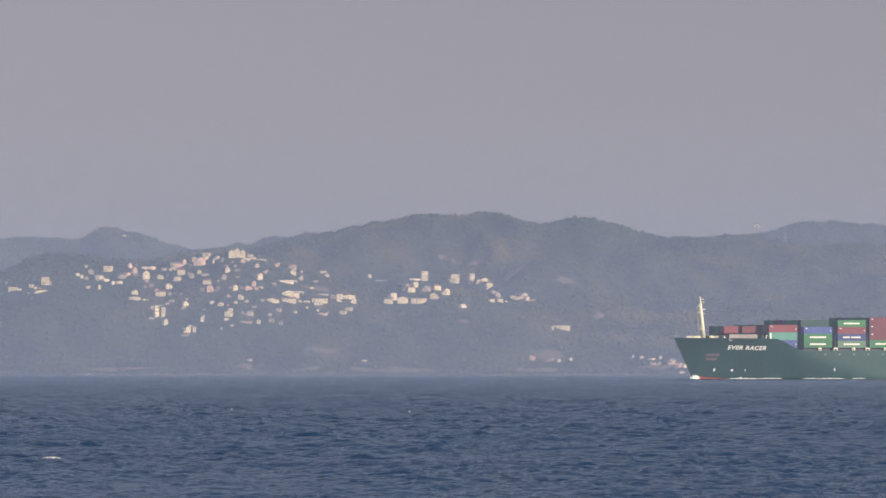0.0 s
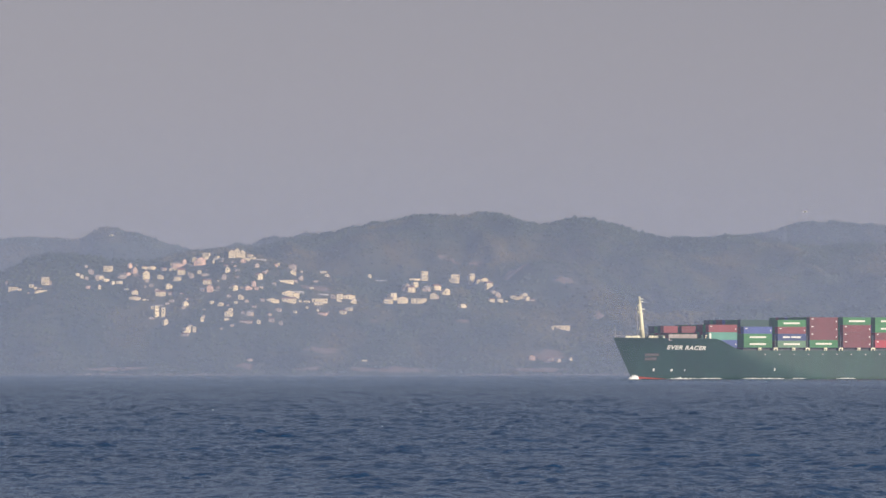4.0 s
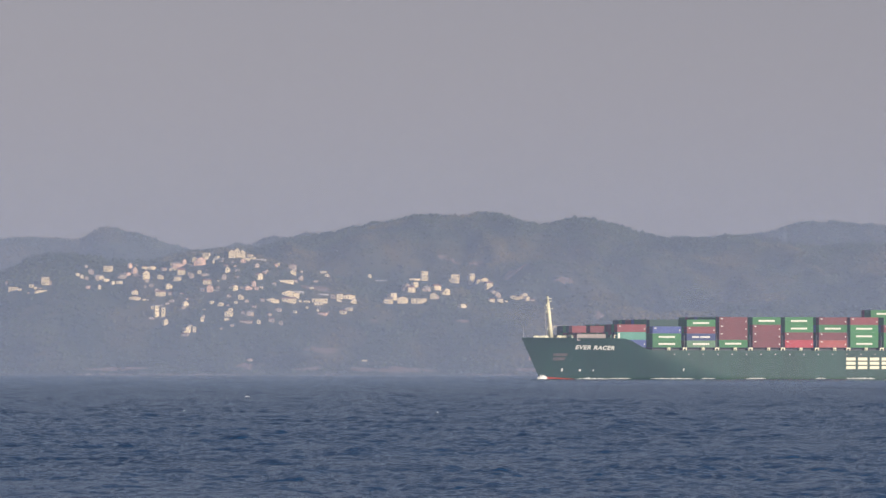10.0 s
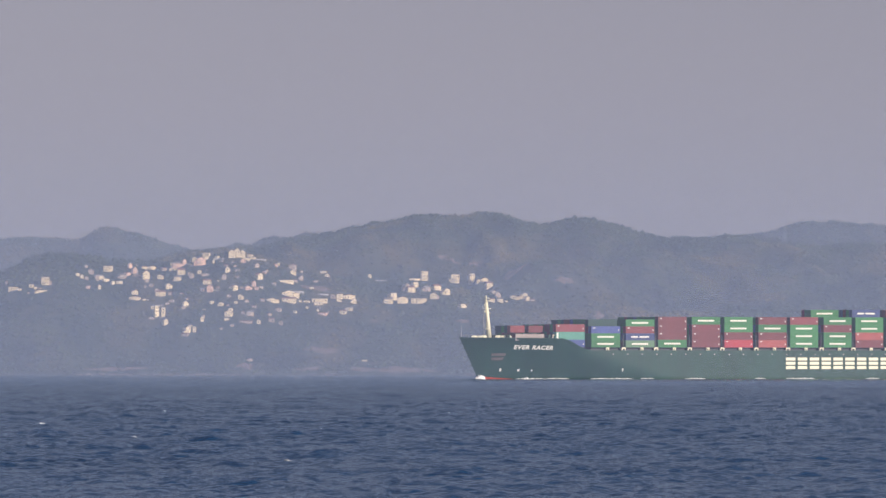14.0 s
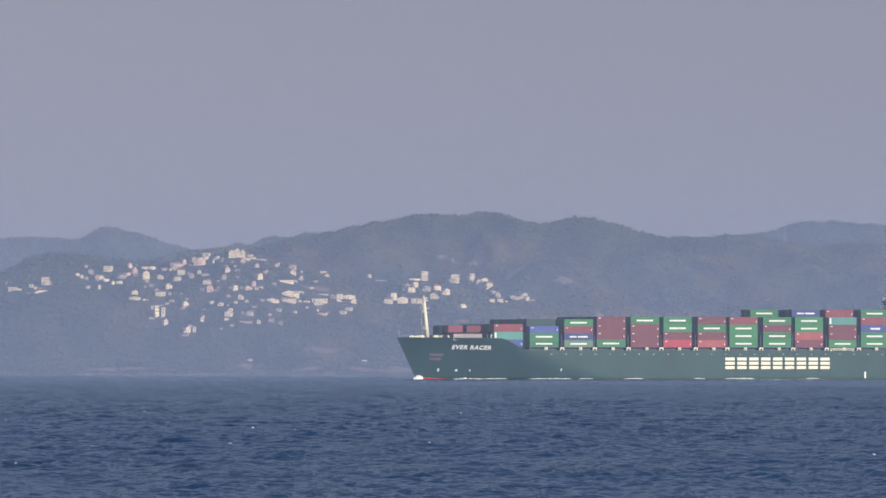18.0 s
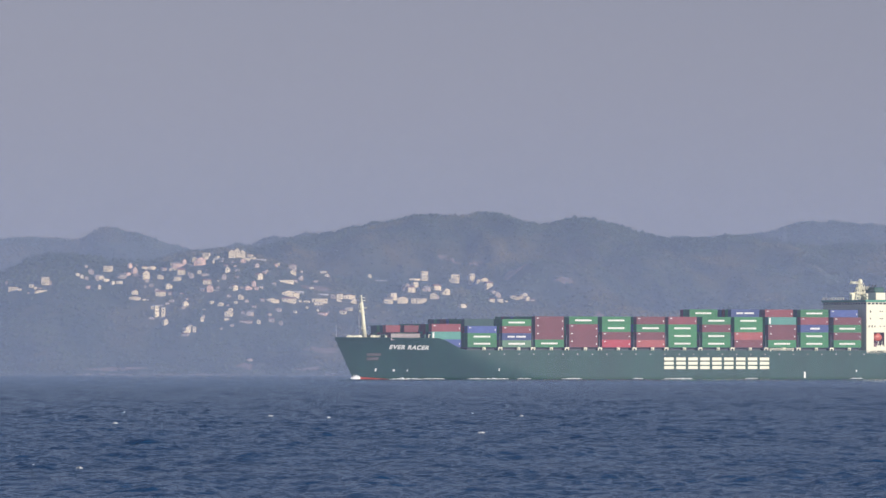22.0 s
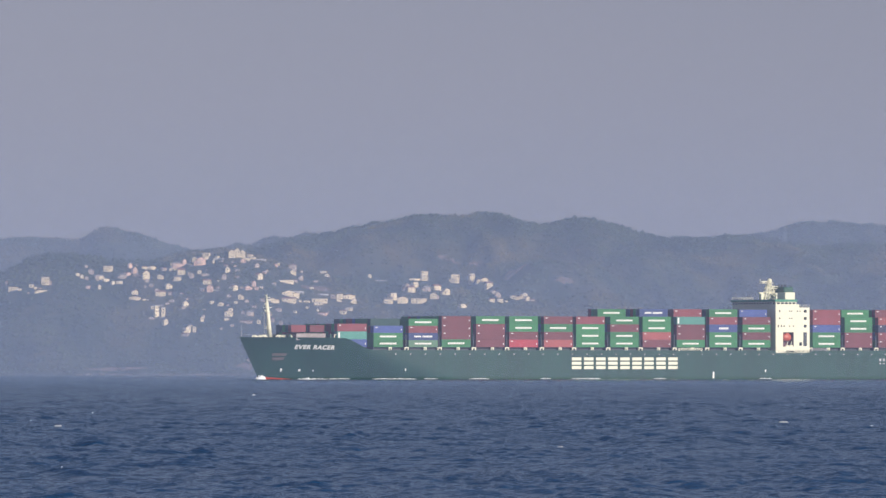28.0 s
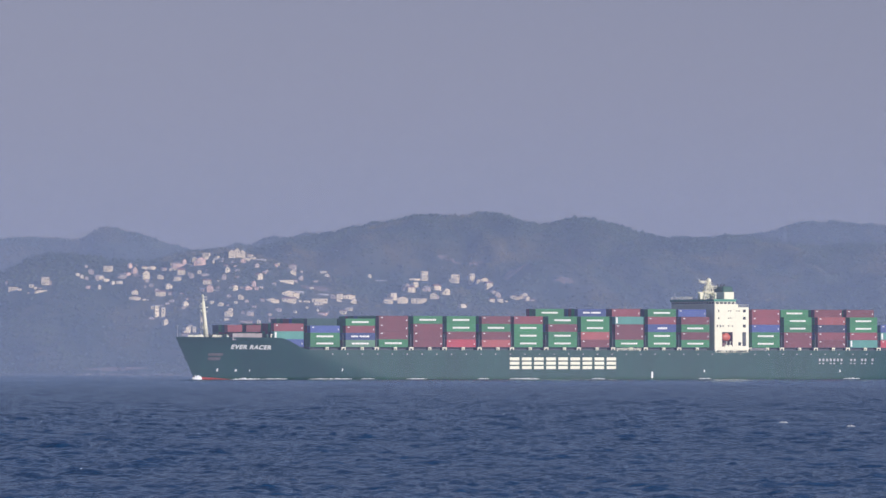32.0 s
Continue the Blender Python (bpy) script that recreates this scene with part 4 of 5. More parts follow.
def container(colour, high, long=BOX_LONG):
    """A steel freight container, its near lower corner at the origin."""
    key = (colour, high, long)
    if key in BOX_KINDS:
        return BOX_KINDS[key], True
    h = high - 0.03
    ob = new("shipping_container")
    words = {"green": "bright green", "pale green": "faded green"}.get(colour, colour)
    tagged(ob, words + " corrugated steel freight container stacked on the ship's deck", "container", "containers on deck")
    bm = fresh()
    n = int(long / 0.56)
    for y, sgn in ((0.05, -1), (BOX_WIDE - 0.05, 1)):
        prof = []
        for i in range(n):
            x = 0.1 + (long - 0.2) * i / n
            w = (long - 0.2) / n
            for fx, dy in ((0.0, 0.0), (0.3, 0.0), (0.5, 0.03), (0.8, 0.03)):
                prof.append((x + fx * w, y - sgn * dy))
        prof.append((long - 0.1, y))
        lo, hi = [bm.verts.new((px, py, 0.1)) for px, py in prof], [bm.verts.new((px, py, h - 0.1)) for px, py in prof]
        for i in range(len(prof) - 1):
            q = [lo[i], lo[i + 1], hi[i + 1], hi[i]]
            bm.faces.new(q if sgn < 0 else q[::-1])
    box(bm, 0.04, 0.1, 0.04, BOX_WIDE - 0.04, 0.05, h - 0.05)
    part("side_panel", bm, M_BOX[colour], ob)
    bm = fresh()
    box(bm, 0.06, long - 0.06, 0.06, BOX_WIDE - 0.06, h - 0.08, h - 0.02)
    part("roof", bm, M_BOX[colour], ob)
    bm = fresh()
    for x in (0, long - 0.16):
        for y in (0, BOX_WIDE - 0.16):
            box(bm, x, x + 0.16, y, y + 0.16, 0, h)
    for y in (0, BOX_WIDE - 0.12):
        box(bm, 0.16, long - 0.16, y, y + 0.12, 0.0, 0.16)
        box(bm, 0.16, long - 0.16, y, y + 0.12, h - 0.12, h)
    part("frame", bm, M_BOX[colour], ob)
    for y in (0.17, BOX_WIDE / 2 + 0.01):
        bm = fresh()
        box(bm, long - 0.1, long - 0.03, y, y + BOX_WIDE / 2 - 0.18, 0.17, h - 0.13)
        leaf = part("door", bm, M_BOX[colour], ob)
        for k in (0.3, 0.75):
            part("locking_bar", rod(fresh(), (long - 0.01, y + k, 0.1), (long - 0.01, y + k, h - 0.08), 0.025, n=6), M_GREY, leaf)
    if long > 7:
        if colour in ("green", "pale green"):
            mid, n, wide, tall = long * 0.5, 9, 7.0, 0.62
        elif colour == "lettered blue":
            mid, n, wide, tall = long * 0.5, 13, 7.6, 0.6
        elif colour == "deep blue":
            mid, n, wide, tall = long * 0.52, 6, 4.2, 0.7
        else:
            mid, n, wide, tall = 0, 0, 0, 0
        bm = fresh()
        for i in range(n):
            if n == 13 and i in (5,):
                continue
            w = wide / n
            box(bm, mid - wide / 2 + i * w, mid - wide / 2 + i * w + w * 0.82, -0.015, 0.06, h * 0.5 - tall / 2, h * 0.5 + tall / 2)
        if colour in PLAIN and colour not in ("teal", "dark green"):
            box(bm, 0.75, 1.6, -0.012, 0.06, h - 0.75, h - 0.5)
            box(bm, long - 0.75, long - 0.5, -0.012, 0.06, 0.9, 1.5)
        if colour == "teal":
            box(bm, 0.35, 1.05, -0.012, 0.06, 0.3, h - 0.3)
        if len(bm.verts):
            part("white_marking", bm, M_LETTER, ob, "plain white painted marking")
        else:
            bm.free()
    BOX_KINDS[key] = ob
    return ob, False


CARGO = []


def place_box(colour, high, x, row, z, long=BOX_LONG):
    ob, used = container(colour, high, long)
    if used:
        ob = copy_thing(ob, Matrix())
    CARGO.append((ob, Matrix.Translation((x, -15.85 + row * BOX_WIDE, z))))
    return ob


def build_cargo():
    for x, high, row, colours in BAYS:
        for k, colour in enumerate(colours):
            place_box(colour, high, x, row, BASE + k * high)
    for bay, row, tier, colour in INBOARD:
        x, high = BAYS[bay][:2]
        place_box(colour, high, x, row, BASE + tier * high)
    for x in (18.2, 25.9):
        place_box("red" if x < 20 else "maroon", LOW, x, 4, BASE + 2 * LOW + 0.25, 6.06)
    # the stacks further inboard, seen only over and between the outer ones
    verts, faces = [], []
    cube = np.array([(i, j, k) for i in (0, 1) for j in (0, 1) for k in (0, 1)], float)
    quads = np.array([(0, 1, 3, 2), (4, 6, 7, 5), (0, 4, 5, 1), (2, 3, 7, 6), (0, 2, 6, 4), (1, 5, 7, 3)])

    def lay(x, row, z, high, long=BOX_LONG):
        faces.append(quads + 8 * len(verts))
        verts.append(cube * (long, BOX_WIDE - 0.04, high - 0.03) + (x, -15.83 + row * BOX_WIDE, z))
    starts = {b: (r, t) for b, r, t, _ in INBOARD}
    for b, (x, high, row, colours) in enumerate(BAYS):
        last = 13 - row
        for r in range(row + 1, last):
            tiers = len(colours) + (1 if b in starts and r >= starts[b][0] and (b != 8 or r < 7) else 0)
            for k in range(tiers):
                if b in starts and (r, k) == starts[b]:
                    continue
                lay(x, r, BASE + k * high, high)
    for x in (18.2, 25.9):
        for r in range(4, 9):
            for k in range(3):
                if (r, k) != (4, 2) and (r > 5 or k == 2):
                    lay(x, r, BASE + 0.25 + k * LOW, LOW, 6.06)
    ob = new("inboard_containers", sheet("inboard_containers", np.concatenate(verts), np.concatenate(faces), stack_paint(), smooth=False))
    tagged(ob, "green, maroon and blue freight containers stacked inboard", "containers", kind="stuff")
    CARGO.append((ob, Matrix()))


def stack_paint():
    m = paint("mixed_container_paint", (0.1, 0.1, 0.1), rough=0.55)
    n, l = m.node_tree.nodes, m.node_tree.links
    geo, ramp = n.new("ShaderNodeNewGeometry"), n.new("ShaderNodeValToRGB")
    ramp.color_ramp.interpolation = "CONSTANT"
    for i, k in enumerate(("green", "maroon", "green", "dark green", "blue", "maroon", "green")):
        el = ramp.color_ramp.elements[i] if i < 2 else ramp.color_ramp.elements.new(i / 7)
        el.position, el.color = i / 7, (*BOX_PAINT[k], 1)
    l.new(geo.outputs["Random Per Island"], ramp.inputs["Fac"])
    l.new(ramp.outputs["Color"], n["Principled BSDF"].inputs["Base Color"])
    return m


def build_ship():
    ship = new("container_ship")
    tagged(ship, "dark green container ship with white deckhouse under way", "ship")
    part("hull", hull_shell(boot_at, deck_at, 14), M_HULL, ship, smooth=True)
    part("boot_top", hull_shell(lambda x: -1.5, boot_at, 2), M_BOOT, ship, "red boot top at the waterline", smooth=True)
    # decks
    bm = fresh()
    for i in range(60):
        x0, x1 = i / 60 * LONG, (i + 1) / 60 * LONG
        q = [(x0, -half_at(x0, 1), deck_at(x0) - 0.9), (x1, -half_at(x1, 1), deck_at(x1) - 0.9),
             (x1, half_at(x1, 1), deck_at(x1) - 0.9), (x0, half_at(x0, 1), deck_at(x0) - 0.9)]
        if half_at(x0, 1) < 0.05:
            q = q[:3]
        bm.faces.new([bm.verts.new(p) for p in q])
    part("deck", bm, M_DECK, ship)
    return ship


def hull_y(x, z):
    up = min(max((z + 1.5) / (deck_at(x) + 1.5), 0), 1)
    return -half_at(x, up)


def hull_patch(name, ship, x0, x1, z0, z1, material, label="", cells=4):
    """A painted mark that follows the port side's plating."""
    bm = fresh()
    lo, hi = [], []
    for i in range(cells + 1):
        x = x0 + (x1 - x0) * i / cells
        lo.append(bm.verts.new((x, hull_y(x, z0) - 0.05, z0)))
        hi.append(bm.verts.new((x, hull_y(x, z1) - 0.05, z1)))
    for i in range(cells):
        bm.faces.new((lo[i], lo[i + 1], hi[i + 1], hi[i]))
    return part(name, bm, material, ship, label)


def ship_name(ship):
    """The name on the bow, laid on the flare letter by letter."""
    x0, x1, z0, z1 = 18.4, 32.6, 11.1, 12.7
    cu = bpy.data.curves.new("name", "FONT")
    cu.body = "EVER RACER"
    cu.size, cu.offset, cu.shear, cu.space_character = 1.0, 0.045, 0.12, 1.15
    tmp = bpy.data.objects.new("name", cu)
    scene.collection.objects.link(tmp)
    bpy.context.view_layer.update()
    me = bpy.data.meshes.new_from_object(tmp.evaluated_get(bpy.context.evaluated_depsgraph_get()))
    bpy.data.objects.remove(tmp)
    bm = fresh()
    bm.from_mesh(me)
    bpy.data.meshes.remove(me)
    lx = [v.co.x for v in bm.verts]
    ly = [v.co.y for v in bm.verts]
    for v in bm.verts:
        x = x0 + (v.co.x - min(lx)) / (max(lx) - min(lx)) * (x1 - x0)
        z = z0 + (v.co.y - min(ly)) / (max(ly) - min(ly)) * (z1 - z0) - (x - x0) * 0.02
        v.co = Vector((x, hull_y(x, z) - 0.06, z))
    part("ship_name", bm, M_LETTER, ship, "white ship name painted on the bow")


def build_fittings(ship):
    # writing and marks on the plating
    slab_letters(ship, "hull_marking", 130.4, 175.8, 3.75, 8.1, -HALF - 0.005, [1.0] * 9, 1.1, M_WHITE, "large cream-white bars painted on the hull")
    ship_name(ship)
    hull_patch("anchor_recess", ship, 11.3, 16.2, 8.6, 9.6, M_RUST, "rust-stained anchor recess")
    hull_patch("anchor_recess", ship, 11.5, 15.6, 7.0, 8.1, M_RUST, "rust-stained anchor recess")
    for x, z, w, h in ((14.9, 2.9, 0.6, 1.1), (21.2, 2.9, 0.8, 0.8), (26.3, 2.9, 0.3, 0.7), (60.4, 3.0, 0.4, 1.0), (213.8, 2.6, 0.45, 0.9), (273.5, 2.6, 0.45, 0.9)):
        hull_patch("draught_mark", ship, x, x + w, z, z + h, M_LETTER, "", 1)
    hull_patch("load_mark", ship, 191.0, 191.7, 0.35, 2.75, M_LETTER, "tall white mark at the waterline", 1)
    for x0, n in ((264.2, 7), (278.3, 7)):
        for k in range(n):
            if (x0 > 270 and k in (2, 5)):
                continue
            hull_patch("stern_marking", ship, x0 + k * 1.62, x0 + k * 1.62 + 0.9, 6.7, 7.7, M_GREY, "", 1)
            if k in (0, 1, 3, 4, 6):
                hull_patch("stern_marking", ship, x0 + k * 1.62, x0 + k * 1.62 + 0.8, 5.6, 6.1, M_GREY, "", 1)
    hull_patch("rubbing_strake", ship, 50, 300, 9.74, 9.82, M_DECK, "", 60)
    for k in range(38):
        x = 56 + k * 6.2
        hull_patch("scupper", ship, x, x + 0.5, 9.1, 9.5, M_SCREEN, "", 1)
    # cargo supports along the deck edge
    starts = [b[0] for b in BAYS[1:]] + [304.5]
    for i, x in enumerate(starts):
        for px, wide in ((x - 1.75, 1.7), (x + 6.3, 1.2)):
            if 214 < px < 232 or px > 305 or (i == 0 and px < 46):
                continue
            bm = fresh()
            box(bm, px, px + 0.35, -15.9, -15.3, DECK - 0.2, BASE - 0.05)
            box(bm, px + wide - 0.35, px + wide, -15.9, -15.3, DECK - 0.2, BASE - 0.05)
            box(bm, px, px + wide, -15.95, -15.3, BASE - 0.45, BASE - 0.03)
            part("cargo_support", bm, M_WHITE, ship)
    # hatch covers, coloured dark to stand in for shade under the cargo
    for i, x in enumerate(starts[:-1]):
        bm = fresh()
        box(bm, x + 0.3, x + 11.9, -14.6, 14.6, DECK - 0.95, BASE - 0.06, 0.05)
        part("hatch_cover", bm, M_SHADE, ship)
    for x in starts[1:-1]:
        if 216 < x < 236:
            continue
        bm = fresh()
        for k in range(7):
            y = -15.7 + k * 5.1
            box(bm, x - 1.2, x - 0.9, y, y + 0.3, DECK - 0.9, BASE + TALL * 1.6)
        for z in (BASE + TALL * 0.8, BASE + TALL * 1.6):
            box(bm, x - 1.3, x - 0.8, -15.7, 15.2, z - 0.2, z)
        part("lashing_bridge", bm, M_SHADE, ship)
    # stowed ladders at the deck edge
    for x0, x1, mat in ((176.0, 186.4, M_WHITE), (233.8, 241.0, M_GREY)):
        bm = fresh()
        for dz in (0.0, 0.55):
            box(bm, x0, x1, -HALF - 0.35, -HALF - 0.2, DECK + 0.1 + dz, DECK + 0.25 + dz)
        n = int((x1 - x0) / 0.6)
        for k in range(n + 1):
            x = x0 + (x1 - x0) * k / n
            box(bm, x - 0.05, x + 0.05, -HALF - 0.34, -HALF - 0.21, DECK + 0.1, DECK + 0.8)
        box(bm, x0 + 0.2, x0 + 0.5, -HALF - 0.3, -HALF + 0.4, DECK - 0.3, DECK + 0.1)
        box(bm, x1 - 0.5, x1 - 0.2, -HALF - 0.3, -HALF + 0.4, DECK - 0.3, DECK + 0.1)
        part("boarding_ladder", bm, mat, ship, "stowed boarding ladder at the deck edge")
    # foredeck
    for x in (31.0, 16.0):
        bm = fresh()
        hb = 12.5 if x > 20 else 9.0
        box(bm, x, x + 0.6, -hb, hb, FORE - 1.0, FORE + 1.0)
        part("breakwater", bm, M_DECK, ship)
    bm = fresh()
    box(bm, 18.2, 30.2, -10.2, -10.0, FORE - 1.2, FORE + 1.25)
    for k in range(13):
        x = 18.2 + k * 0.97
        box(bm, x, x + 0.3, -10.4, -10.15, FORE - 1.2, FORE + 1.3)
    box(bm, 18.2, 30.2, -10.45, -10.1, FORE + 0.1, FORE + 0.3)
    part("wind_screen", bm, M_SCREEN, ship, "pale ribbed screen on the foredeck")
    bm = fresh()
    box(bm, 32.6, 32.9, -12.6, -12.3, FORE - 1.2, FORE + 0.9)
    box(bm, 33.6, 33.9, -12.6, -12.3, FORE - 1.2, FORE + 0.9)
    box(bm, 32.6, 33.9, -12.6, -12.3, FORE + 0.7, FORE + 1.0)
    part("portal_frame", bm, M_WHITE, ship)
    mast = part("foremast", rod(fresh(), (12.6, 0, FORE - 1), (11.3, 0, 28.6), 0.95, 0.55, 12), M_WHITE, ship, "white tapered foremast", smooth=True)
    part("mast_top", rod(fresh(), (11.3, 0, 28.5), (11.1, 0, 31.0), 0.36, 0.26, 8), M_WHITE, mast)
    for z, r in ((26.2, 1.3), (24.6, 0.9), (29.0, 0.8), (30.0, 0.7), (18.6, 1.0)):
        bm = fresh()
        box(bm, 11.7 - r - 0.2, 11.7 + r, -0.9, 0.9, z, z + 0.2, 0.04)
        for k in (-1, 1):
            rod(bm, (11.7 - r, 0.8 * k, z), (11.7 - r, 0.8 * k, z + 1.0), 0.06, n=5)
        part("mast_platform", bm, M_WHITE, mast)
    bm = fresh()
    for y in (-0.3, 0.3):
        rod(bm, (10.6, y, FORE - 1), (10.1, y, 26.2), 0.07, n=5)
    for k in range(20):
        z = FORE + k * 0.53
        rod(bm, (10.6 - 0.5 * k / 20, -0.3, z), (10.6 - 0.5 * k / 20, 0.3, z), 0.05, n=4)
    part("mast_ladder", bm, M_GREY, mast)
    for z in (25.2, 27.6):
        bm = fresh()
        bmesh.ops.create_icosphere(bm, subdivisions=1, radius=0.4, matrix=Matrix.Translation((10.4, -0.4, z)))
        part("mast_lamp", bm, M_WHITE, mast)
    part("jackstaff", rod(fresh(), (0.9, 0, FORE - 0.6), (0.8, 0, FORE + 4.2), 0.09, 0.06, 6), M_GREY, ship)
    for x, y, r in ((5.5, -1.6, 0.5), (7.2, -2.6, 0.45), (9.2, -2.2, 0.55), (14.6, -3.2, 0.55), (15.6, -5.4, 0.5), (17.2, -6.4, 0.6)):
        bm = fresh()
        rod(bm, (x, y - 0.8, FORE - 0.1), (x, y + 0.8, FORE - 0.1), r, n=10)
        for k in (-0.8, 0.8):
            rod(bm, (x, y + k - 0.08, FORE - 0.1), (x, y + k + 0.08, FORE - 0.1), r * 1.6, n=12)
        box(bm, x - 0.6, x + 0.6, y - 0.9, y + 0.9, FORE - 1.2, FORE - 0.4)
        part("mooring_winch", bm, M_WHITE, ship)
    bm = fresh()
    for k in range(22):
        x = 0.6 + k * 0.78
        y = hull_y(x, deck_at(x)) + 0.15
        rod(bm, (x, y, deck_at(x) - 0.1), (x, y, deck_at(x) + 0.95), 0.035, n=4)
        x2 = x + 0.78
        y2 = hull_y(x2, deck_at(x2)) + 0.15
        rod(bm, (x, y, deck_at(x) + 0.92), (x2, y2, deck_at(x2) + 0.92), 0.03, n=4)
    part("bow_rail", bm, M_GREY, ship)


def build_deckhouse(ship):
    x0, xm, x1 = 218.5, 227.7, 233.4
    top, step = 30.0, 27.0
    ra, rb, rlo, rhi = x0 + 3.22, x0 + 7.91, 12.17, 17.63
    inner = -HALF + 2.8
    house_ob = part("deckhouse", box(fresh(), x0, xm, inner, HALF, DECK - 0.9, top - 1.9, 0.04), M_WHITE, ship, "white painted steel deckhouse")
    bm = fresh()
    box(bm, x0, ra, -HALF, inner - 0.003, DECK - 0.9, top - 1.9)
    box(bm, rb, xm, -HALF, inner - 0.003, DECK - 0.9, top - 1.9)
    box(bm, ra, rb, -HALF, inner - 0.003, DECK - 0.9, rlo)
    box(bm, ra, rb, -HALF, inner - 0.003, rhi, top - 1.9)
    part("side_wall", bm, M_WHITE, house_ob)
    part("after_house", box(fresh(), xm + 0.003, x1, -HALF, HALF, DECK - 0.9, step, 0.04), M_WHITE, ship, "white painted steel deckhouse")
    bm = fresh()
    box(bm, ra + 0.01, ra + 0.06, -HALF + 0.06, inner - 0.06, rlo + 0.01, rhi - 0.01)
    box(bm, rb - 0.06, rb - 0.01, -HALF + 0.06, inner - 0.06, rlo + 0.01, rhi - 0.01)
    part("recess_cheek", bm, M_LINING, house_ob)
    part("recess_lining", box(fresh(), ra + 0.01, rb - 0.01, inner - 0.05, inner - 0.01, rlo, rhi), M_LINING, house_ob, "red lining of the boat recess, its colour darkened as shade")
    # bridge
    bm = fresh()
    box(bm, x0 - 0.5, xm + 0.15, -HALF - 0.35, HALF + 0.35, top - 0.85, top, 0.05)
    part("bridge_roof", bm, M_BRIDGE, house_ob, "green edge of the bridge roof")
    part("bridge_wall", box(fresh(), x0 + 0.05, xm - 0.05, -HALF + 0.02, HALF - 0.02, top - 1.9, top - 0.85), M_WHITE, house_ob)
    for u in (0.58, 2.38, 4.07, 5.75, 7.43):
        part("bridge_window", box(fresh(), x0 + u, x0 + u + 1.2, -HALF - 0.03, -HALF + 0.1, top - 1.75, top - 1.1), M_PANE, house_ob)
    for k in range(16):
        y = -HALF + 0.6 + k * 2.0
        part("bridge_window", box(fresh(), x0 - 0.03, x0 + 0.1, y, y + 1.5, top - 1.75, top - 1.1), M_PANE, house_ob)
    # side openings
    small = ((1.78, 25.6, 0.48, 0.84), (6.11, 25.6, 0.48, 0.42), (7.07, 25.6, 0.48, 0.42), (9.6, 25.6, 0.48, 0.42),
             (10.68, 25.6, 0.48, 0.42), (1.78, 22.88, 0.48, 0.63), (6.11, 22.88, 0.48, 0.42), (7.07, 22.88, 0.48, 0.42),
             (1.18, 19.94, 0.48, 0.84), (2.5, 19.94, 0.48, 0.84), (3.7, 19.94, 0.48, 0.63), (6.11, 19.94, 0.48, 0.42),
             (7.79, 19.94, 0.48, 0.42), (12.97, 25.6, 1.2, 1.05), (12.97, 22.88, 1.2, 1.05), (12.97, 19.94, 1.2, 1.05),
             (10.92, 13.22, 1.2, 1.26))
    for u, v, w, h in small:
        part("porthole" if w < 0.9 else "window", box(fresh(), x0 + u - w / 2, x0 + u + w / 2, -HALF - 0.03, -HALF + 0.1, v - h / 2, v + h / 2), M_PANE, house_ob)
    # dark slab on the wall paints the shade inside a tall opening
    part("shaded_opening", box(fresh(), x0 + 12.12, x0 + 13.69, -HALF - 0.035, -HALF + 0.1, 12.38, 17.63), M_SHADE, house_ob, "dark slab standing in for a tall shaded opening")
    for u in (0.34, 4.19, 8.76, 14.05):
        part("side_pillar", box(fresh(), x0 + u, x0 + u + 0.45, -HALF - 0.05, -HALF + 0.35, DECK - 0.6, BASE + 0.4), M_WHITE, house_ob)
    # boat in its recess
    bm = fresh()
    cx, cz, half = x0 + 5.45, 15.7, 2.12
    rings = []
    for i in range(11):
        f = -1 + 2 * i / 10
        r = max(0.05, (1 - abs(f) ** 3.2)) ** 0.6
        ring = []
        for k in range(10):
            a = 2 * math.pi * k / 10
            ring.append(bm.verts.new((cx + f * half, -HALF + 1.3 + math.cos(a) * 1.05 * r, cz + math.sin(a) * (1.45 if math.sin(a) > 0 else 1.45) * r)))
        rings.append(ring)
    for i in range(10):
        for k in range(10):
            bm.faces.new((rings[i][k], rings[i][(k + 1) % 10], rings[i + 1][(k + 1) % 10], rings[i + 1][k]))
    bm.faces.new(rings[0]), bm.faces.new(rings[-1][::-1])
    bmesh.ops.recalc_face_normals(bm, faces=bm.faces)
    boat = part("lifeboat", bm, M_ORANGE, ship, "orange enclosed lifeboat in its recess", smooth=True)
    part("boat_canopy", box(fresh(), cx - half * 0.35, cx + half * 0.4, -HALF + 0.6, -HALF + 2.0, cz + 0.9, cz + 1.6, 0.12), M_ORANGE, boat)
    for u in (x0 + 5.15, x0 + 6.83):
        bm = fresh()
        rod(bm, (u, -HALF + 0.5, rlo), (u + 0.5, -HALF + 0.5, rlo + 2.1), 0.22, 0.12, 6)
        box(bm, u - 0.4, u + 0.9, -HALF + 0.2, -HALF + 0.8, rlo, rlo + 0.6)
        part("davit", bm, M_WHITE, ship)
    # top of the house
    mast = part("radar_mast", rod(fresh(), (225.0, 0, top), (225.2, 0, 36.6), 0.34, 0.22, 8), M_WHITE, ship, "white radar mast with scanners")
    for lx, tx in ((222.5, 224.4), (227.6, 225.9)):
        for ly in (-1.5, 1.5):
            part("mast_leg", rod(fresh(), (lx, ly, top), (tx, ly * 0.35, 36.0), 0.26, 0.17, 6), M_WHITE, mast)
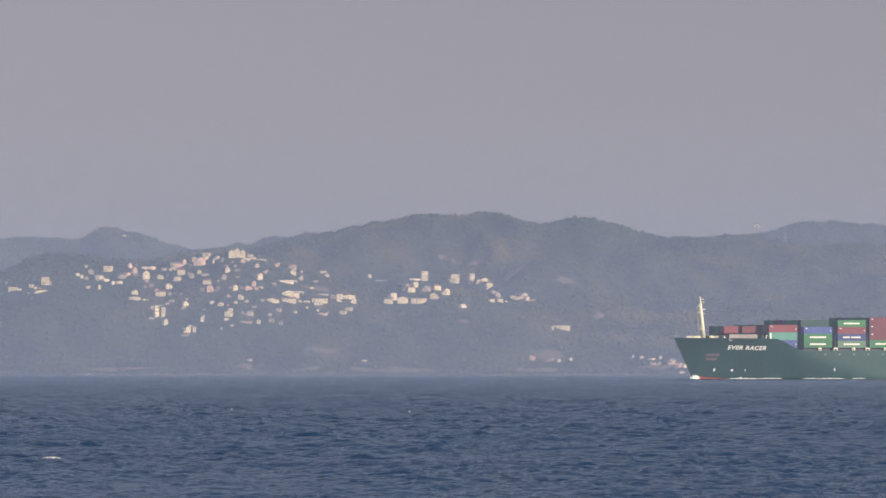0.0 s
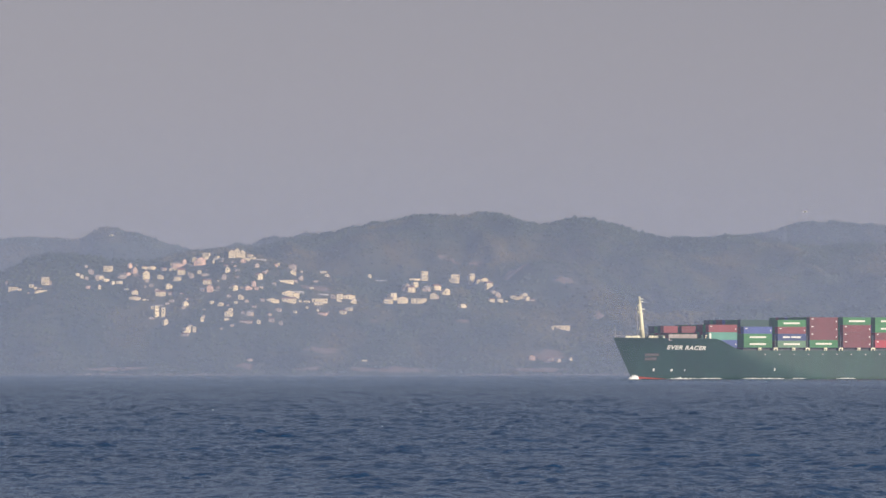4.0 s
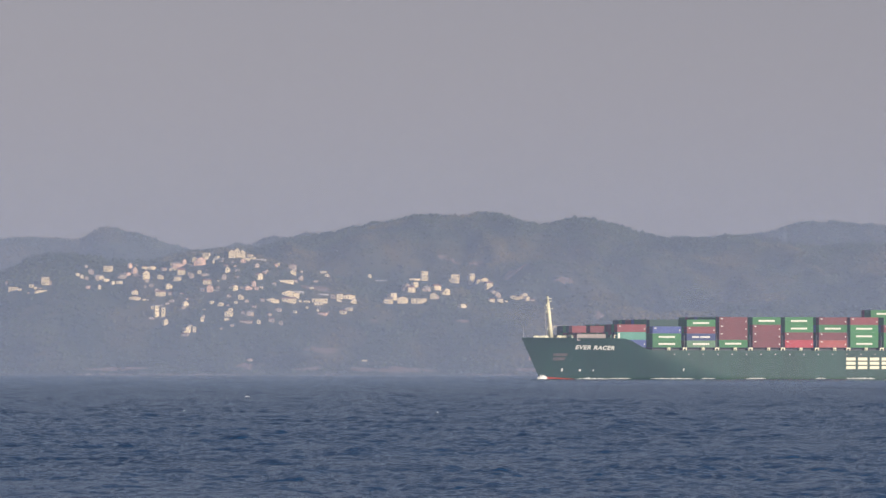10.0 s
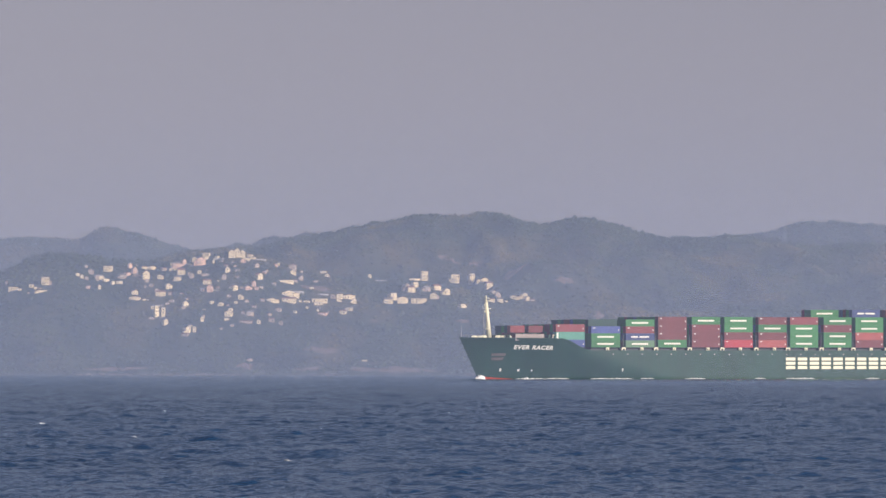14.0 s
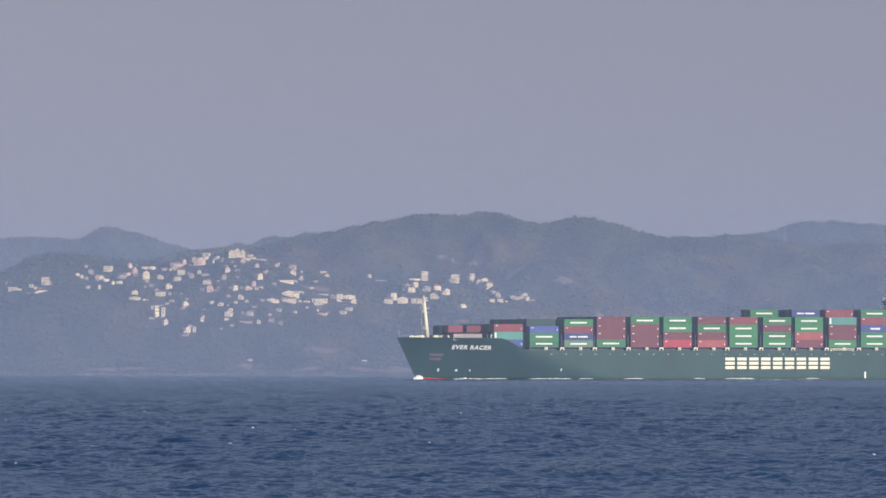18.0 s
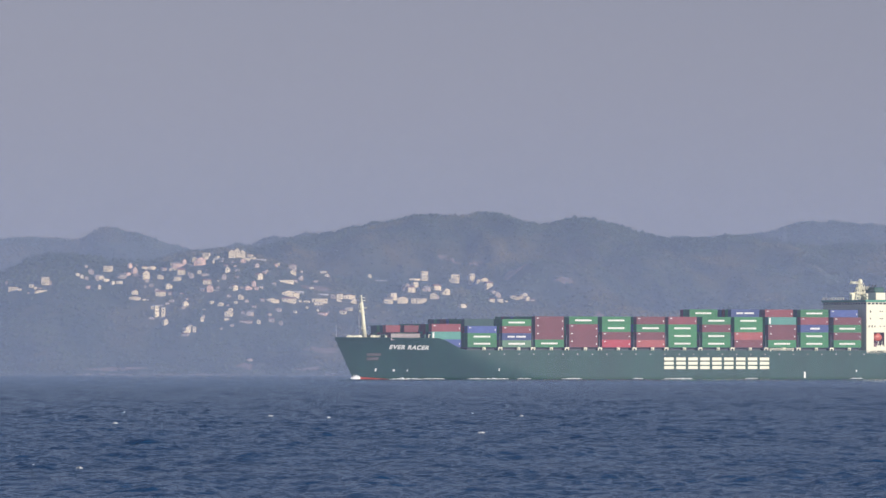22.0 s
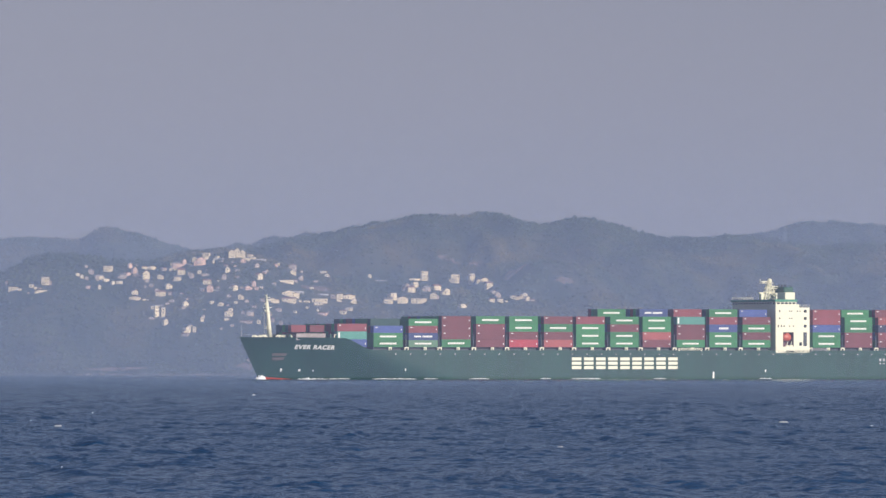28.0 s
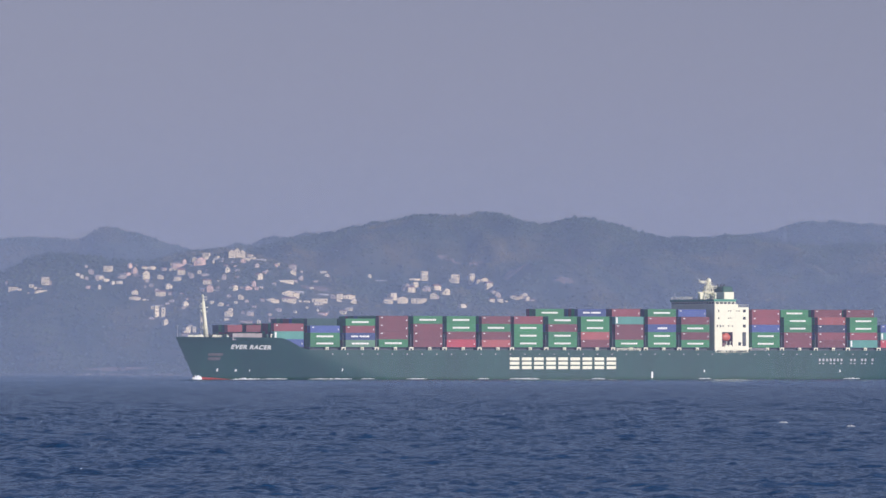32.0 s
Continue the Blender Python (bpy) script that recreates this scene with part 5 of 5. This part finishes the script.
    for z, xa, xb in ((36.2, 221.2, 226.4), (34.2, 224.0, 228.2), (32.4, 223.6, 227.6)):
        part("mast_yard", box(fresh(), xa, xb, -1.2, 1.2, z, z + 0.22, 0.05), M_WHITE, mast)
    bm = fresh()
    for k in range(4):
        z0, z1 = top + 1.45 * k, top + 1.45 * (k + 1)
        f0, f1 = 1.45 * k / 6, 1.45 * (k + 1) / 6
        for ly in (-1, 1):
            y0, y1 = ly * (1.5 - 0.97 * f0), ly * (1.5 - 0.97 * f1)
            rod(bm, (222.5 + 1.9 * f0, y0, z0), (227.6 - 1.7 * f1, y1, z1), 0.1, n=5)
            rod(bm, (227.6 - 1.7 * f0, y0, z0), (222.5 + 1.9 * f1, y1, z1), 0.1, n=5)
            rod(bm, (222.5 + 1.9 * f1, y1, z1), (227.6 - 1.7 * f1, y1, z1), 0.1, n=5)
    part("mast_bracing", bm, M_WHITE, mast)
    for x, y, z in ((221.4, 0.3, 36.4), (224.2, -0.9, 34.4), (227.8, 0.9, 34.4), (223.8, 0.4, 32.6), (227.3, -0.6, 32.6)):
        part("mast_aerial", rod(fresh(), (x, y, z), (x, y, z + 1.5), 0.12, 0.06, 6), M_WHITE, mast)
    part("radar_scanner_low", box(fresh(), 226.2, 229.0, -0.3, 0.3, 34.9, 35.15, 0.08), M_WHITE, mast)
    part("radar_scanner", box(fresh(), 221.3, 224.4, -0.3, 0.3, 36.75, 37.05, 0.08), M_WHITE, mast)
    part("scanner_base", rod(fresh(), (222.8, 0, 36.4), (222.8, 0, 36.8), 0.3, 0.25, 8), M_WHITE, mast)
    bm = fresh()
    bmesh.ops.create_icosphere(bm, subdivisions=2, radius=0.95, matrix=Matrix.Translation((225.4, 0, 37.2)))
    part("radome", bm, M_WHITE, mast, smooth=True)
    for x, y, r in ((228.0, 1.0, 0.9), (226.4, -3.2, 0.8)):
        bm = fresh()
        bmesh.ops.create_icosphere(bm, subdivisions=2, radius=r, matrix=Matrix.Translation((x, y, top + 1.9)))
        rod(bm, (x, y, top), (x, y, top + 1.4), 0.45, 0.4, 8)
        part("satellite_dome", bm, M_WHITE, ship, smooth=True)
    bm = fresh()
    box(bm, 221.2, 222.8, -0.8, 0.8, top, top + 2.4, 0.1)
    box(bm, 220.6, 222.6, -0.5, 0.5, top + 2.2, top + 2.8, 0.1)
    part("signal_locker", bm, M_WHITE, ship)
    part("engine_casing", box(fresh(), 223.1, 227.4, -15.4, -9.5, top, top + 2.7, 0.08), M_WHITE, ship, "white casing on the bridge roof")
    part("funnel", box(fresh(), 228.6, 233.0, -5.0, 5.0, step, 34.9, 0.3), M_FUNNEL, ship, "dark green funnel")
    for y in (-2.4, 0.0, 2.4):
        part("exhaust_pipe", rod(fresh(), (230.6, y, 34.8), (230.9, y, 35.8), 0.4, 0.38, 8), M_SHADE, ship)
    def rail(xa, xb, y, z):
        bm = fresh()
        n = max(2, int((xb - xa) / 1.2))
        for k in range(n + 1):
            x = xa + (xb - xa) * k / n
            rod(bm, (x, y, z), (x, y, z + 1.0), 0.04, n=4)
        for q in (0.5, 1.0):
            rod(bm, (xa, y, z + q), (xb, y, z + q), 0.035, n=4)
        part("railing", bm, M_WHITE, ship)
    rail(xm + 0.3, x1 - 0.1, -HALF + 0.1, step)
    rail(x0, xm, HALF - 0.1, top)
    bm = fresh()
    for k in range(14):
        y = HALF - k * 1.2
        rod(bm, (x0 - 0.2, y, top), (x0 - 0.2, y, top + 1.0), 0.05, n=4)
    part("railing", bm, M_WHITE, ship)
    rod_bm = rod(fresh(), (x0 + 1, HALF - 0.8, top), (x0 + 1, HALF - 0.8, top + 2.8), 0.09, 0.05, 5)
    part("whip_aerial", rod_bm, M_GREY, ship)
    part("vent_box", box(fresh(), xm + 0.8, xm + 3.6, -12.0, -9.0, step, step + 1.2, 0.1), M_WHITE, ship)


# ---- set out the place ----
build_sea()
WAVES = build_waves()
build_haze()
build_land()
build_shore()
build_masts()
build_bare_slopes()
build_houses()
build_woods()
SHIP = build_ship()
build_fittings(SHIP)
build_deckhouse(SHIP)
build_cargo()
build_bow_wave()
CAPS = build_whitecaps()
FLOCK = build_gulls()


# ---- what moves ----
def motions():
    rows = [(t, pose(x, y, 0, 0, 0, turn)) for t, x, y, turn in SHIP_ROWS]
    walk(SHIP, rows)
    for ob, local in CARGO:
        walk(ob, [(t, m @ local) for t, m in rows])
    for ob, t, x, y in CAPS:
        # rises with its crest, rides towards the viewer and sinks again
        life = [(t - 0.7, -0.6), (t - 0.35, 0.12), (t + 0.25, 0.16), (t + 0.7, -0.6)]
        at = [(max(0.0, a), z) for a, z in life if a <= 32.0]
        at = [r for k, r in enumerate(at) if k == len(at) - 1 or at[k + 1][0] > r[0]]
        if at[0][0] > 0:
            at = [(0.0, -0.6)] + at
        if at[-1][0] < 32:
            at = at + [(32.0, at[-1][1])]
        walk(ob, [(a, pose(x - 0.5 * (a - t), y - 1.0 * (a - t), z)) for a, z in at])
    for ob, rows in FLOCK:
        walk(ob, rows)
    for ob, vx, vy in WAVES:
        walk(ob, [(0, pose(0, 0, 0)), (32, pose(vx * 32, vy * 32, 0))])


motions()
